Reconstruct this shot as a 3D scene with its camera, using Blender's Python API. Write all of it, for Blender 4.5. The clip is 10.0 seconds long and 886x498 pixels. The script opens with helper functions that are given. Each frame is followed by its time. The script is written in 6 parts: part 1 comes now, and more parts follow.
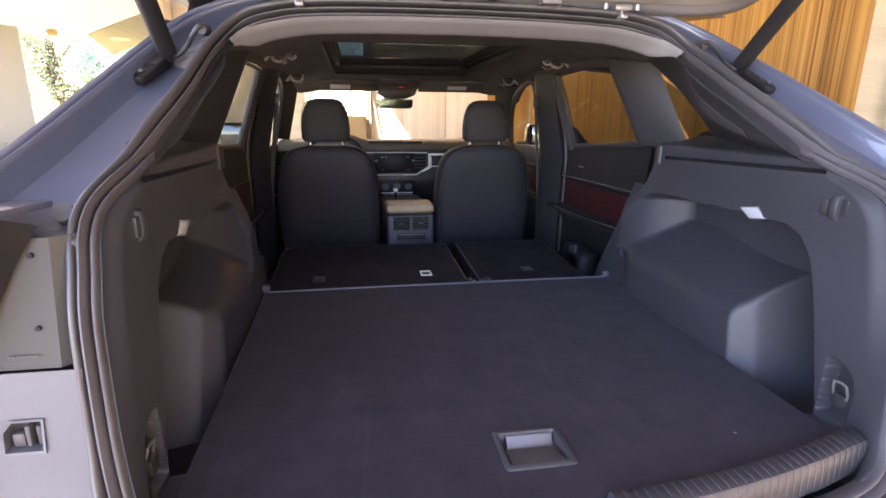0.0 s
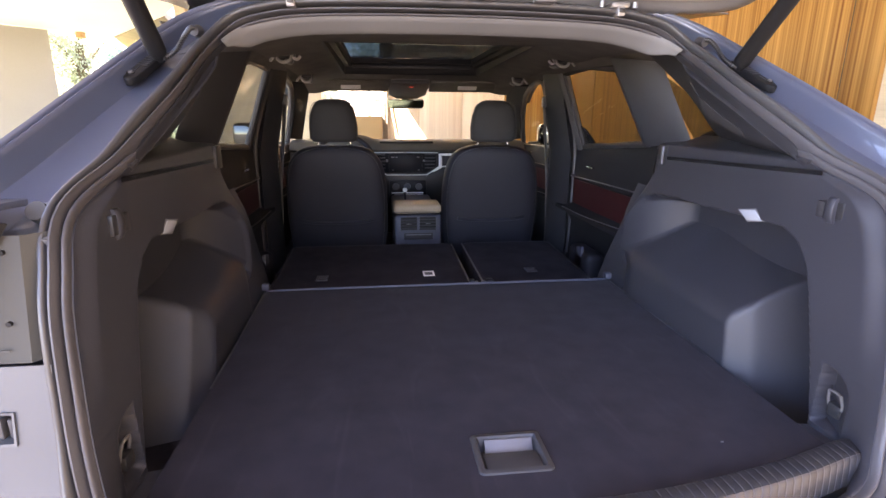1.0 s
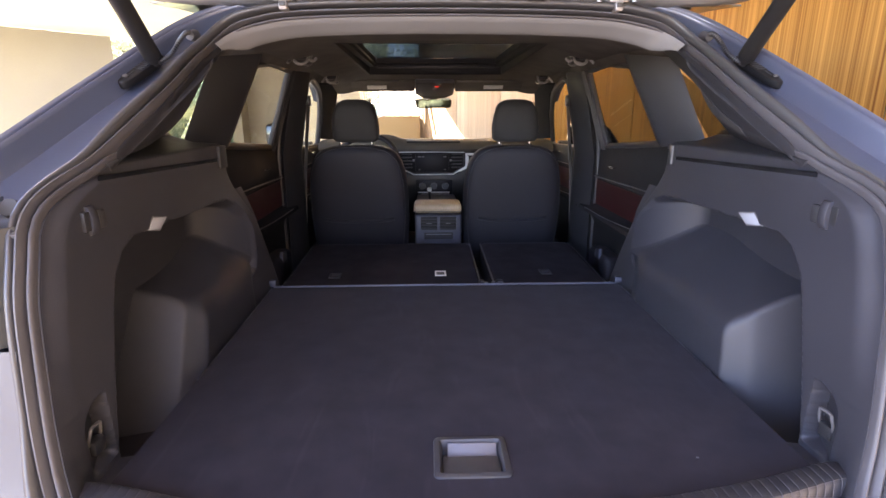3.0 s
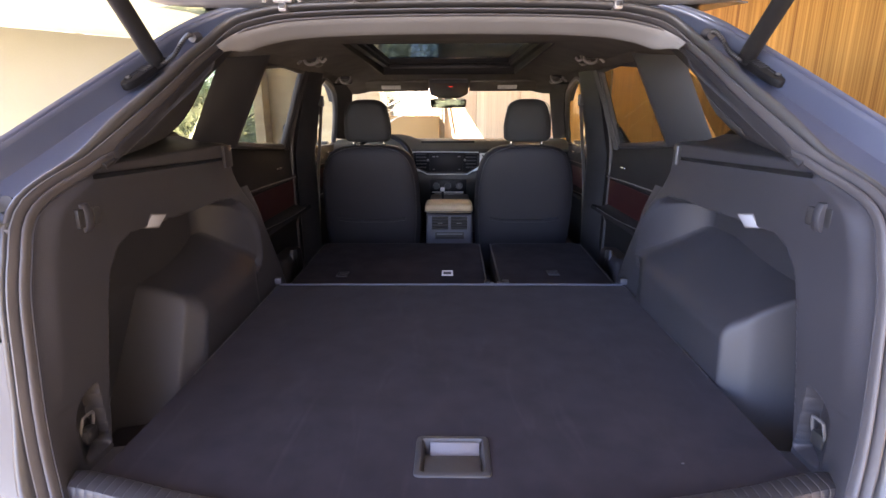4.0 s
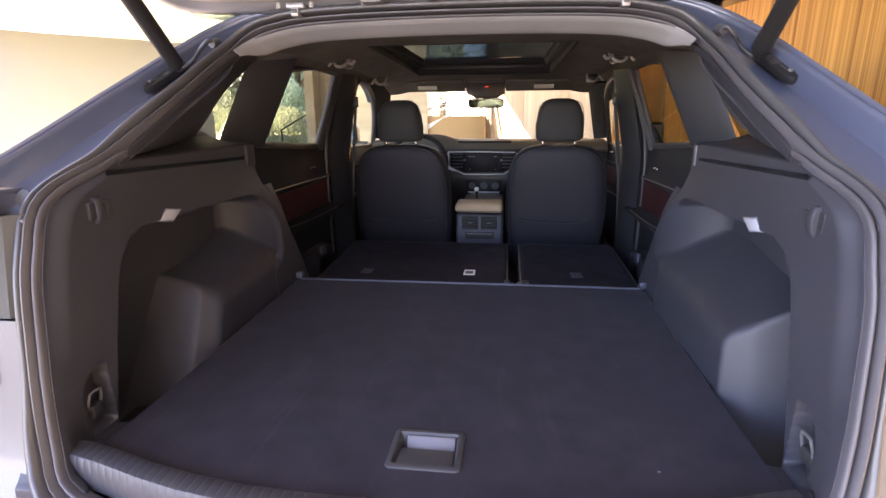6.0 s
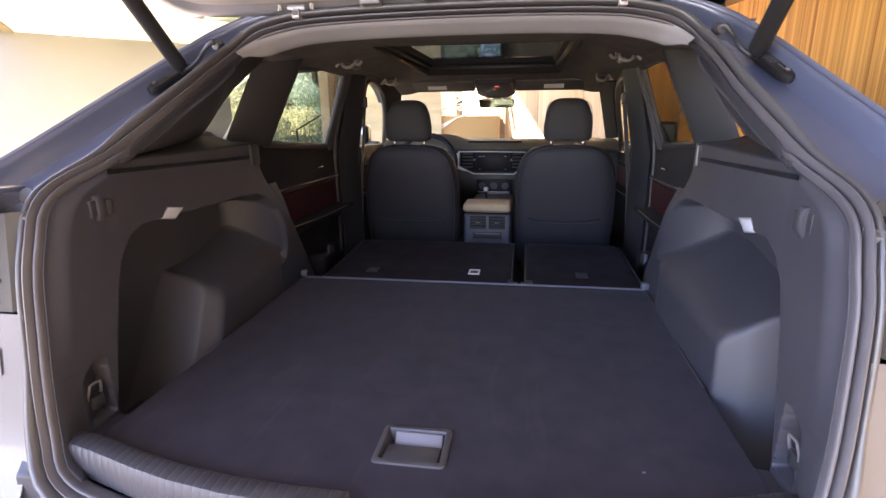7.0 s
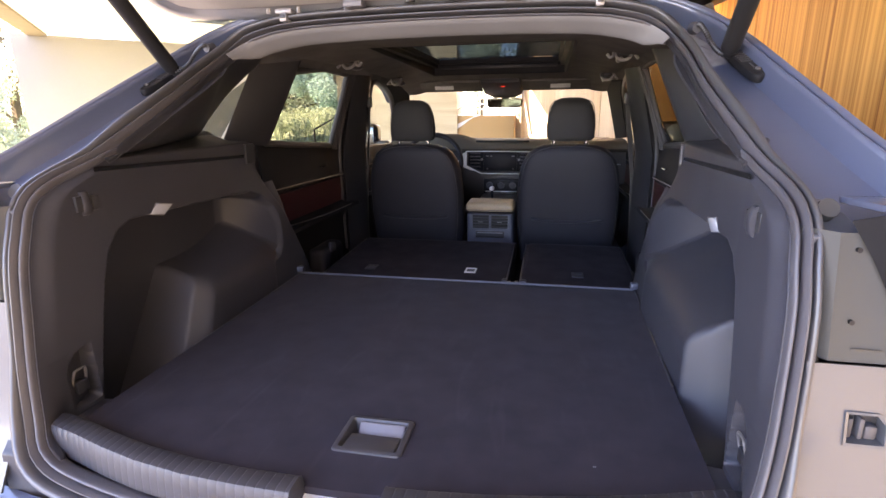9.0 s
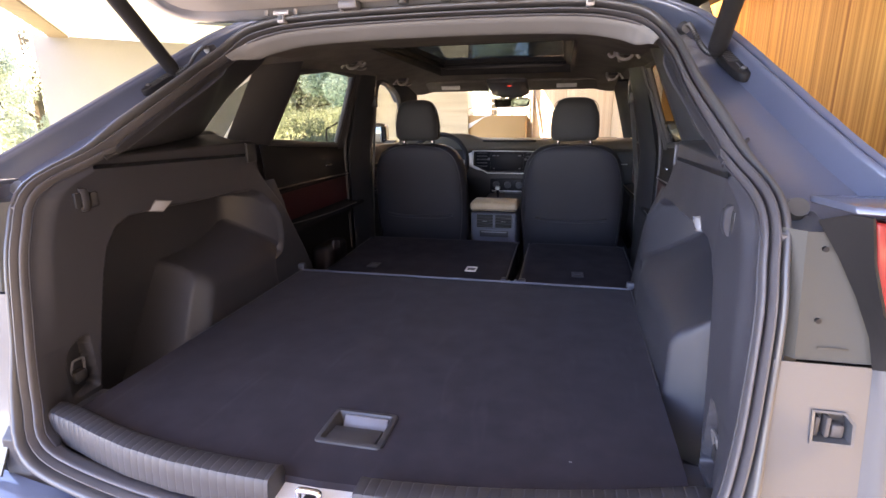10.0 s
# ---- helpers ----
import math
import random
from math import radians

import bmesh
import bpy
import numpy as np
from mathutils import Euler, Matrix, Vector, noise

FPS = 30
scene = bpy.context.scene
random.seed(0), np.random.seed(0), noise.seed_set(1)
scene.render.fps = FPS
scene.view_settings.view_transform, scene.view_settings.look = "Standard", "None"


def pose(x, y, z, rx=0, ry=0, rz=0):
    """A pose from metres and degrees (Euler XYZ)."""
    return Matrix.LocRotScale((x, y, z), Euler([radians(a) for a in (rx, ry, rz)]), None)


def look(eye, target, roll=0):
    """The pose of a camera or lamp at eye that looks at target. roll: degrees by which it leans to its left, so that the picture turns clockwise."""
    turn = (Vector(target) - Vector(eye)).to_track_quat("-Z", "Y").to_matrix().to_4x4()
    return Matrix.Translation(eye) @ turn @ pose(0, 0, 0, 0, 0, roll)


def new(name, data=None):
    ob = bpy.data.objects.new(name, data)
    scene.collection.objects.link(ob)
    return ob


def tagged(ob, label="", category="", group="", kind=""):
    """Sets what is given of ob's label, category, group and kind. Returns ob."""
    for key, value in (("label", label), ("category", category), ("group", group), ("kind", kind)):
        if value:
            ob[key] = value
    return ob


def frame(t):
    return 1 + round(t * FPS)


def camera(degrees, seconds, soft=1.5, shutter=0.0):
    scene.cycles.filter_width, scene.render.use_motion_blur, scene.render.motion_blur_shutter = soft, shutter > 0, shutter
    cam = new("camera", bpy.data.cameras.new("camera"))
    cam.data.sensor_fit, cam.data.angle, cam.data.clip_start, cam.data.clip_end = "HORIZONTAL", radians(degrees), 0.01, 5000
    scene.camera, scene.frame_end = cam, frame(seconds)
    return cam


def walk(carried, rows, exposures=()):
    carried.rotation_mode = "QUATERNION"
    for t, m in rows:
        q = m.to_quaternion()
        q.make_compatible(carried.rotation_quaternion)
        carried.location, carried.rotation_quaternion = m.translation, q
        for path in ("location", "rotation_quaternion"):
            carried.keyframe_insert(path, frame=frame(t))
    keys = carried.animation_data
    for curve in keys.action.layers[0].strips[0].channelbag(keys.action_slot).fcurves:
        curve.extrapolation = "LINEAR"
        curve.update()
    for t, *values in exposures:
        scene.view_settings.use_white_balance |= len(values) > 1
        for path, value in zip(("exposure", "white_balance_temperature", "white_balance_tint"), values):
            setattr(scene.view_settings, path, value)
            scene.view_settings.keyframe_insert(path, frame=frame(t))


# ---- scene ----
cam = camera(81.8, 10.0)
PATH = [
    (0, (-0.28, -0.676, 1.35), (0.035, 1.232, 0.839), 0.4),
    (0.5, (-0.241, -0.678, 1.351), (0.034, 1.236, 0.839), 0.3),
    (1, (-0.206, -0.679, 1.35), (0.03, 1.24, 0.839), 0.3),
    (1.5, (-0.17, -0.679, 1.35), (0.021, 1.245, 0.838), 0.2),
    (2, (-0.134, -0.68, 1.351), (0.012, 1.247, 0.838), 0.1),
    (2.5, (-0.099, -0.682, 1.351), (0.003, 1.248, 0.838), -0.0),
    (4, (0.004, -0.687, 1.351), (-0.028, 1.246, 0.837), -0.2),
    (4.5, (0.036, -0.689, 1.351), (-0.045, 1.242, 0.837), -0.2),
    (5, (0.072, -0.691, 1.351), (-0.066, 1.237, 0.837), -0.3),
    (5.5, (0.105, -0.693, 1.35), (-0.088, 1.231, 0.837), -0.4),
    (7, (0.185, -0.697, 1.35), (-0.118, 1.212, 0.838), -0.6),
    (7.5, (0.21, -0.698, 1.35), (-0.116, 1.207, 0.838), -0.6),
    (8, (0.236, -0.7, 1.35), (-0.108, 1.202, 0.838), -0.6),
    (8.5, (0.267, -0.702, 1.35), (-0.099, 1.197, 0.837), -0.6),
    (9, (0.298, -0.703, 1.349), (-0.092, 1.191, 0.837), -0.7),
    (9.5, (0.327, -0.706, 1.349), (-0.088, 1.182, 0.837), -0.7),
    (10, (0.359, -0.708, 1.348), (-0.086, 1.173, 0.836), -0.7),
]
walk(cam, [(t, look(eye, target, roll)) for t, eye, target, roll in PATH], [(0, 4.42, 8750, 33)])

# world, sun, exposure
world = bpy.data.worlds.new("world")
scene.world = world
world.use_nodes = True
wn = world.node_tree.nodes
sky = wn.new("ShaderNodeTexSky")
sky.sky_type = "NISHITA"
sky.sun_disc = False
sky.ozone_density = 6.0
sky.dust_density = 0.2
sky.altitude = 1500
SUN_TO = Vector((-0.50, -0.42, 0.757)).normalized()
sky.sun_elevation = math.asin(SUN_TO.z)
sky.sun_rotation = math.atan2(SUN_TO.x, SUN_TO.y)
wn["Background"].inputs["Strength"].default_value = 0.105
world.node_tree.links.new(sky.outputs[0], wn["Background"].inputs[0])
sun = new("sun", bpy.data.lights.new("sun", "SUN"))
sun.data.energy = 4.5
sun.data.angle = radians(0.5)
sun.data.color = (1.0, 0.95, 0.87)
sun.matrix_world = look(SUN_TO * 30, (0, 0, 0))


# ---------------------------------------------------------------- materials
def material(name, colour, rough=0.5, metal=0.0, vary=0.15, scale=6.0, fine=220.0, bump=0.15, coat=0.0, spec=0.5, stretch=(1, 1, 1), second=None, sheen=0.0):
    """A surface with a broad variation of colour, a fine grain and a fine relief."""
    m = bpy.data.materials.new(name)
    m.use_nodes = True
    nt = m.node_tree
    n, ln = nt.nodes, nt.links
    b = n["Principled BSDF"]
    co = n.new("ShaderNodeTexCoord")
    mp = n.new("ShaderNodeMapping")
    mp.inputs["Scale"].default_value = stretch
    ln.new(co.outputs["Object"], mp.inputs[0])
    broad = n.new("ShaderNodeTexNoise")
    broad.inputs["Scale"].default_value = scale
    broad.inputs["Detail"].default_value = 5
    grain = n.new("ShaderNodeTexNoise")
    grain.inputs["Scale"].default_value = fine
    grain.inputs["Detail"].default_value = 3
    ln.new(mp.outputs[0], broad.inputs["Vector"])
    ln.new(mp.outputs[0], grain.inputs["Vector"])
    mix = n.new("ShaderNodeMix")
    mix.data_type = "RGBA"
    a = [c * (1 - vary) for c in colour]
    z = second or [min(1, c * (1 + vary)) for c in colour]
    mix.inputs[6].default_value = (*a, 1)
    mix.inputs[7].default_value = (*z, 1)
    ramp = n.new("ShaderNodeMapRange")
    ramp.inputs[1].default_value, ramp.inputs[2].default_value = 0.3, 0.7
    ln.new(broad.outputs[0], ramp.inputs[0])
    ln.new(ramp.outputs[0], mix.inputs[0])
    mul = n.new("ShaderNodeMix")
    mul.data_type = "RGBA"
    mul.blend_type = "MULTIPLY"
    mul.inputs[0].default_value = 1.0
    g2 = n.new("ShaderNodeMapRange")
    g2.inputs[3].default_value, g2.inputs[4].default_value = 1 - vary, 1 + vary
    ln.new(grain.outputs[0], g2.inputs[0])
    ln.new(mix.outputs[2], mul.inputs[6])
    ln.new(g2.outputs[0], mul.inputs[7])
    ln.new(mul.outputs[2], b.inputs["Base Color"])
    rr = n.new("ShaderNodeMapRange")
    rr.inputs[3].default_value, rr.inputs[4].default_value = max(0.02, rough - 0.08), min(1, rough + 0.08)
    ln.new(broad.outputs[0], rr.inputs[0])
    ln.new(rr.outputs[0], b.inputs["Roughness"])
    b.inputs["Metallic"].default_value = metal
    b.inputs["Specular IOR Level"].default_value = spec
    b.inputs["Coat Weight"].default_value = coat
    b.inputs["Coat Roughness"].default_value = 0.05
    b.inputs["Sheen Weight"].default_value = sheen
    if bump:
        bp = n.new("ShaderNodeBump")
        bp.inputs["Strength"].default_value = bump
        bp.inputs["Distance"].default_value = 0.001
        ln.new(grain.outputs[0], bp.inputs["Height"])
        ln.new(bp.outputs[0], b.inputs["Normal"])
    return m


def glass(name, tint, gloss=0.03):
    m = bpy.data.materials.new(name)
    m.use_nodes = True
    n, ln = m.node_tree.nodes, m.node_tree.links
    n.remove(n["Principled BSDF"])
    t = n.new("ShaderNodeBsdfTransparent")
    t.inputs[0].default_value = (*tint, 1)
    g = n.new("ShaderNodeBsdfGlossy")
    g.inputs["Roughness"].default_value = 0.02
    mx = n.new("ShaderNodeMixShader")
    mx.inputs[0].default_value = gloss
    ln.new(t.outputs[0], mx.inputs[1])
    ln.new(g.outputs[0], mx.inputs[2])
    ln.new(mx.outputs[0], n["Material Output"].inputs[0])
    return m


def glow(name, colour, strength):
    m = bpy.data.materials.new(name)
    m.use_nodes = True
    b = m.node_tree.nodes["Principled BSDF"]
    b.inputs["Base Color"].default_value = (*colour, 1)
    b.inputs["Emission Color"].default_value = (*colour, 1)
    b.inputs["Emission Strength"].default_value = strength
    return m


def wood_veneer(name, dark=(0.17, 0.060, 0.013), light=(0.56, 0.290, 0.082)):
    """Straight-grained zebra veneer, striped upright, each panel shifted."""
    m = bpy.data.materials.new(name)
    m.use_nodes = True
    n, ln = m.node_tree.nodes, m.node_tree.links
    b = n["Principled BSDF"]
    co = n.new("ShaderNodeTexCoord")
    info = n.new("ShaderNodeObjectInfo")
    add = n.new("ShaderNodeVectorMath")
    add.operation = "ADD"
    sc = n.new("ShaderNodeVectorMath")
    sc.operation = "SCALE"
    sc.inputs[0].default_value = (7.3, 5.1, 3.7)
    ln.new(info.outputs["Random"], sc.inputs["Scale"])
    ln.new(co.outputs["Object"], add.inputs[0])
    ln.new(sc.outputs[0], add.inputs[1])

    def stripes(k, kz, detail):
        mp = n.new("ShaderNodeMapping")
        mp.inputs["Scale"].default_value = (k, k, kz)
        ln.new(add.outputs[0], mp.inputs[0])
        t = n.new("ShaderNodeTexNoise")
        t.inputs["Scale"].default_value = 1.0
        t.inputs["Detail"].default_value = detail
        t.inputs["Roughness"].default_value = 0.65
        ln.new(mp.outputs[0], t.inputs["Vector"])
        return t

    wide, narrow = stripes(20, 0.06, 3), stripes(85, 0.15, 2)
    r = n.new("ShaderNodeValToRGB")
    e = r.color_ramp.elements
    e[0].position, e[0].color = 0.36, (dark[0], dark[1], dark[2], 1)
    e[1].position, e[1].color = 0.64, (light[0], light[1], light[2], 1)
    mid = e.new(0.48)
    mid.color = tuple((a + b) / 2 for a, b in zip(dark, light)) + (1,)
    mixf = n.new("ShaderNodeMath")
    mixf.operation = "MULTIPLY_ADD"
    mixf.inputs[1].default_value = 0.55
    ln.new(wide.outputs[0], mixf.inputs[0])
    half = n.new("ShaderNodeMath")
    half.operation = "MULTIPLY"
    half.inputs[1].default_value = 0.45
    ln.new(narrow.outputs[0], half.inputs[0])
    ln.new(half.outputs[0], mixf.inputs[2])
    ln.new(mixf.outputs[0], r.inputs[0])
    ln.new(r.outputs[0], b.inputs["Base Color"])
    b.inputs["Roughness"].default_value = 0.6
    b.inputs["Specular IOR Level"].default_value = 0.2
    bp = n.new("ShaderNodeBump")
    bp.inputs["Strength"].default_value = 0.1
    bp.inputs["Distance"].default_value = 0.001
    ln.new(narrow.outputs[0], bp.inputs["Height"])
    ln.new(bp.outputs[0], b.inputs["Normal"])
    return m


def leafy(name, dark, light):
    """Leaves and blades that pass part of the light, each of its own shade."""
    m = bpy.data.materials.new(name)
    m.use_nodes = True
    n, ln = m.node_tree.nodes, m.node_tree.links
    n.remove(n["Principled BSDF"])
    geo = n.new("ShaderNodeNewGeometry")
    mix = n.new("ShaderNodeMix")
    mix.data_type = "RGBA"
    mix.inputs[6].default_value = (*dark, 1)
    mix.inputs[7].default_value = (*light, 1)
    ln.new(geo.outputs["Random Per Island"], mix.inputs[0])
    d = n.new("ShaderNodeBsdfDiffuse")
    t = n.new("ShaderNodeBsdfTranslucent")
    both = n.new("ShaderNodeMixShader")
    both.inputs[0].default_value = 0.45
    ln.new(mix.outputs[2], d.inputs[0])
    ln.new(mix.outputs[2], t.inputs[0])
    ln.new(d.outputs[0], both.inputs[1])
    ln.new(t.outputs[0], both.inputs[2])
    ln.new(both.outputs[0], n["Material Output"].inputs[0])
    return m


CARPET = material("carpet", (0.03, 0.027, 0.035), 0.95, vary=0.17, scale=14, fine=900, bump=0.6, spec=0.06, sheen=0.04)
cn, cl = CARPET.node_tree.nodes, CARPET.node_tree.links
nap = cn.new("ShaderNodeTexNoise")
nap.inputs["Scale"].default_value, nap.inputs["Detail"].default_value, nap.inputs["Distortion"].default_value = 1.0, 4.0, 1.2
lay = cn.new("ShaderNodeMapping")
lay.inputs["Scale"].default_value = (26.0, 4.0, 4.0)
lay.inputs["Rotation"].default_value = (0.0, 0.0, 0.25)
cl.new(cn["Texture Coordinate"].outputs["Object"], lay.inputs[0])
cl.new(lay.outputs[0], nap.inputs["Vector"])
worn = cn.new("ShaderNodeMapRange")
worn.inputs[1].default_value, worn.inputs[2].default_value, worn.inputs[3].default_value, worn.inputs[4].default_value = 0.60, 0.76, 1.0, 1.22
cl.new(nap.outputs[0], worn.inputs[0])
scuff = cn.new("ShaderNodeMix")
scuff.data_type, scuff.blend_type = "RGBA", "MULTIPLY"
scuff.inputs[0].default_value = 1.0
base = cn["Principled BSDF"].inputs["Base Color"]
cl.new(base.links[0].from_socket, scuff.inputs[6])
cl.new(worn.outputs[0], scuff.inputs[7])
cl.new(scuff.outputs[2], base)
SEATCARPET = material("seat back carpet", (0.036, 0.032, 0.038), 0.95, vary=0.25, scale=12, fine=900, bump=0.6, spec=0.1)
TRIM = material("grained trim plastic", (0.034, 0.0345, 0.042), 0.46, vary=0.08, scale=5, fine=700, bump=0.25, spec=0.42)
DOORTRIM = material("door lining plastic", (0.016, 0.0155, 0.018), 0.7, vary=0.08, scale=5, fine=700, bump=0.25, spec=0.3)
TRIMSOFT = material("pillar trim", (0.031, 0.031, 0.035), 0.48, vary=0.08, scale=5, fine=600, bump=0.25, spec=0.5)
LINER = material("headliner fabric", (0.1595, 0.1474, 0.1342), 0.95, vary=0.15, scale=10, fine=800, bump=0.4, spec=0.1)
SILL = material("sill plastic", (0.036, 0.036, 0.042), 0.5, vary=0.08, scale=8, fine=600, bump=0.2)
RUBBER = material("seal rubber", (0.0546, 0.052, 0.0559), 0.42, vary=0.1, scale=8, fine=300, bump=0.1, spec=0.55)
SEALRUBBER = material("grey seal rubber", (0.064, 0.061, 0.066), 0.45, vary=0.08, scale=8, fine=300, bump=0.1, spec=0.5)
HEADER = material("grey header plastic", (0.178, 0.175, 0.174), 0.6, vary=0.06, scale=6, fine=500, bump=0.2, spec=0.35)
MIRROR = material("mirror glass", (0.2, 0.21, 0.18), 0.05, metal=1.0, vary=0.03, bump=0.0)
PAINT = material("grey-blue paint", (0.078, 0.094, 0.138), 0.34, metal=0.12, vary=0.05, scale=3, fine=1500, bump=0.0, coat=0.9)
# Lighter than the body paint: bright reflections are put into the base colour.
SEALER = material("painted sealer lightened for reflections", (0.19, 0.20, 0.225), 0.10, vary=0.05, scale=20, fine=900, bump=0.0, coat=1.0)
# Copies of the body paint: flange darkened, bumper lightened, after the light there.
FLANGE = material("satin painted flange", (0.056, 0.056, 0.059), 0.4, metal=0.1, vary=0.05, scale=4, fine=900, bump=0.0, coat=0.25)
BUMPER = material("body paint in bumper light", (0.077, 0.083, 0.092), 0.4, metal=0.1, vary=0.05, scale=4, fine=900, bump=0.0, coat=0.25)
STAMP = material("faint stamped ink", (0.043, 0.042, 0.037), 0.6, vary=0.3, fine=700, bump=0.0)
PRIMER = material("satin paint in the gutter", (0.056, 0.055, 0.048), 0.62, metal=0.0, vary=0.05, scale=4, fine=900, bump=0.0, spec=0.3)
GATEGREY = material("warm grey lining plastic", (0.36, 0.345, 0.33), 0.45, vary=0.06, scale=6, fine=500, bump=0.15)
HANDLEGREY = material("grey moulded handle plastic", (0.046, 0.045, 0.049), 0.5, vary=0.06, fine=500, bump=0.15)
# Body paint lightened for the raised gate, ground bounce put into its colour.
GATEPAINT = material("body paint lightened by ground bounce", (0.25, 0.245, 0.25), 0.3, metal=0.35, vary=0.05, scale=4, fine=900, bump=0.0, coat=0.6)
PANELGREY = material("dark grey panel plastic", (0.062, 0.060, 0.063), 0.55, vary=0.06, fine=500, bump=0.15)
STOPGREY = material("grey buffer rubber", (0.05, 0.048, 0.045), 0.6, vary=0.06, fine=400, bump=0.1, spec=0.3)
STRUT = material("matt strut plastic", (0.011, 0.0108, 0.0115), 0.55, vary=0.06, fine=400, bump=0.1, spec=0.3)
BLACK = material("black plastic", (0.024, 0.024, 0.026), 0.4, vary=0.1, fine=400, bump=0.1)
GLOSS = material("gloss black", (0.014, 0.014, 0.016), 0.12, vary=0.05, bump=0.0)
LEATHER = material("black leatherette", (0.0155, 0.0148, 0.021), 0.62, vary=0.12, scale=7, fine=350, bump=0.45, spec=0.45)
HEADREST = material("headrest leatherette", (0.036, 0.035, 0.035), 0.68, vary=0.1, scale=7, fine=350, bump=0.4, spec=0.4)
TAN = material("tan leatherette", (0.37, 0.275, 0.175), 0.5, vary=0.1, scale=8, fine=350, bump=0.3)
DASH = material("dashboard skin", (0.085, 0.072, 0.057), 0.55, vary=0.08, scale=6, fine=500, bump=0.3)
DASHDARK = material("dark dashboard skin", (0.016, 0.0155, 0.018), 0.5, vary=0.08, scale=6, fine=500, bump=0.3)
CONSOLE = material("console plastic", (0.047, 0.052, 0.072), 0.45, vary=0.06, fine=500, bump=0.15)
RED = material("burgundy leatherette", (0.05, 0.007, 0.008), 0.5, vary=0.15, scale=7, fine=350, bump=0.3)
CHROME = material("chrome", (0.6, 0.6, 0.61), 0.12, metal=1.0, vary=0.03, bump=0.0)
SILVER = material("silver plastic", (0.74, 0.74, 0.74), 0.32, metal=0.15, vary=0.05, bump=0.0)
PALE = material("pale grey plastic", (0.13, 0.128, 0.14), 0.45, vary=0.06, fine=300, bump=0.1)
WHITE = material("white printed label", (0.75, 0.74, 0.72), 0.5, vary=0.04, bump=0.0)
BELT = material("woven seat belt", (0.16, 0.155, 0.15), 0.8, vary=0.15, fine=900, bump=0.5)
SCREEN = material("dark display glass", (0.012, 0.012, 0.015), 0.40, vary=0.05, bump=0.0, spec=0.10)
REDLENS = material("red lamp lens", (0.26, 0.006, 0.008), 0.22, vary=0.1, bump=0.0, coat=0.25)
TYRE = material("tyre rubber", (0.018, 0.018, 0.018), 0.8, vary=0.15, fine=200, bump=0.4)
WOOD = wood_veneer("zebra wood veneer")
# Veneer coloured pale to stand for the strong light on the far wall.
WASHEDWOOD = wood_veneer("wood veneer washed out by light", (0.72, 0.55, 0.38), (0.90, 0.77, 0.60))
STONE = material("travertine", (0.54, 0.45, 0.305), 0.7, vary=0.16, scale=2.2, fine=30, bump=0.3, stretch=(0.35, 0.35, 6), second=(0.58, 0.49, 0.34))
WALLPLASTER = material("cream plaster", (0.27, 0.255, 0.230), 0.85, vary=0.05, scale=1.2, fine=60, bump=0.2)
PLASTER = material("pale plaster", (0.36, 0.335, 0.29), 0.85, vary=0.04, scale=1.2, fine=60, bump=0.2)
WARM = material("warm ochre render", (0.42, 0.27, 0.13), 0.85, vary=0.05, scale=1.5, fine=60, bump=0.2)
SOFFIT = material("brown soffit boards", (0.22, 0.165, 0.115), 0.7, vary=0.15, scale=2, fine=60, bump=0.2, stretch=(6, 0.5, 1))
CEILING = material("white soffit plaster", (0.82, 0.80, 0.77), 0.9, vary=0.03, scale=1.0, fine=60, bump=0.2)
CONCRETE = material("grey asphalt", (0.052, 0.052, 0.054), 0.85, vary=0.12, scale=1.5, fine=40, bump=0.4)
EARTH = material("dry earth and grass", (0.44, 0.47, 0.3), 0.95, vary=0.3, scale=1.0, fine=14, bump=0.6, second=(0.34, 0.40, 0.22))
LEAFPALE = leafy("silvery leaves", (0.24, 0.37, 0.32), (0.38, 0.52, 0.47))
# A paler copy of the leaves, with sun glare put into its colour.
LEAFSUN = leafy("leaves paled for sun glare", (0.36, 0.42, 0.31), (0.50, 0.55, 0.44))
GRASS = leafy("dry grass blades", (0.21, 0.27, 0.17), (0.42, 0.47, 0.33))
BARK = material("bark", (0.12, 0.09, 0.06), 0.9, vary=0.3, scale=6, fine=30, bump=0.8)
STEEL = material("painted steel rail", (0.62, 0.61, 0.58), 0.45, vary=0.08, bump=0.0)
DARKRAIL = material("dark steel rail", (0.03, 0.03, 0.03), 0.5, vary=0.1, bump=0.0)
CLEAR = glass("clear glass", (0.94, 0.96, 0.94))
TINT = glass("privacy glass", (0.5, 0.51, 0.49))
ROOFGLASS = glass("dark roof glass", (0.13, 0.155, 0.17))
SIDEGLASS = glass("side glass", (0.89, 0.92, 0.88))
LAMPLENS = material("clear lamp lens", (0.38, 0.4, 0.43), 0.15, vary=0.05, bump=0.0, coat=0.5)
HANDLE = material("satin grey handle plastic", (0.11, 0.107, 0.11), 0.35, vary=0.06, bump=0.0)
GRAB = material("pale satin grab handle", (0.34, 0.335, 0.33), 0.3, vary=0.05, bump=0.0)
WINGGLASS = material("tinted mirror glass", (0.15, 0.17, 0.175), 0.05, metal=1.0, vary=0.03, bump=0.0)
LAMPGLOW = glow("warm lamp lens", (0.9, 0.55, 0.22), 0.05)
DOT = glow("small red indicator", (0.8, 0.05, 0.03), 0.12)


# ---------------------------------------------------------------- mesh tools
def finish(name, bm, mat, smooth=40):
    me = bpy.data.meshes.new(name)
    bm.to_mesh(me)
    bm.free()
    me.materials.append(mat)
    if smooth:
        for p in me.polygons:
            p.use_smooth = True
        me.set_sharp_from_angle(angle=radians(smooth))
    return me


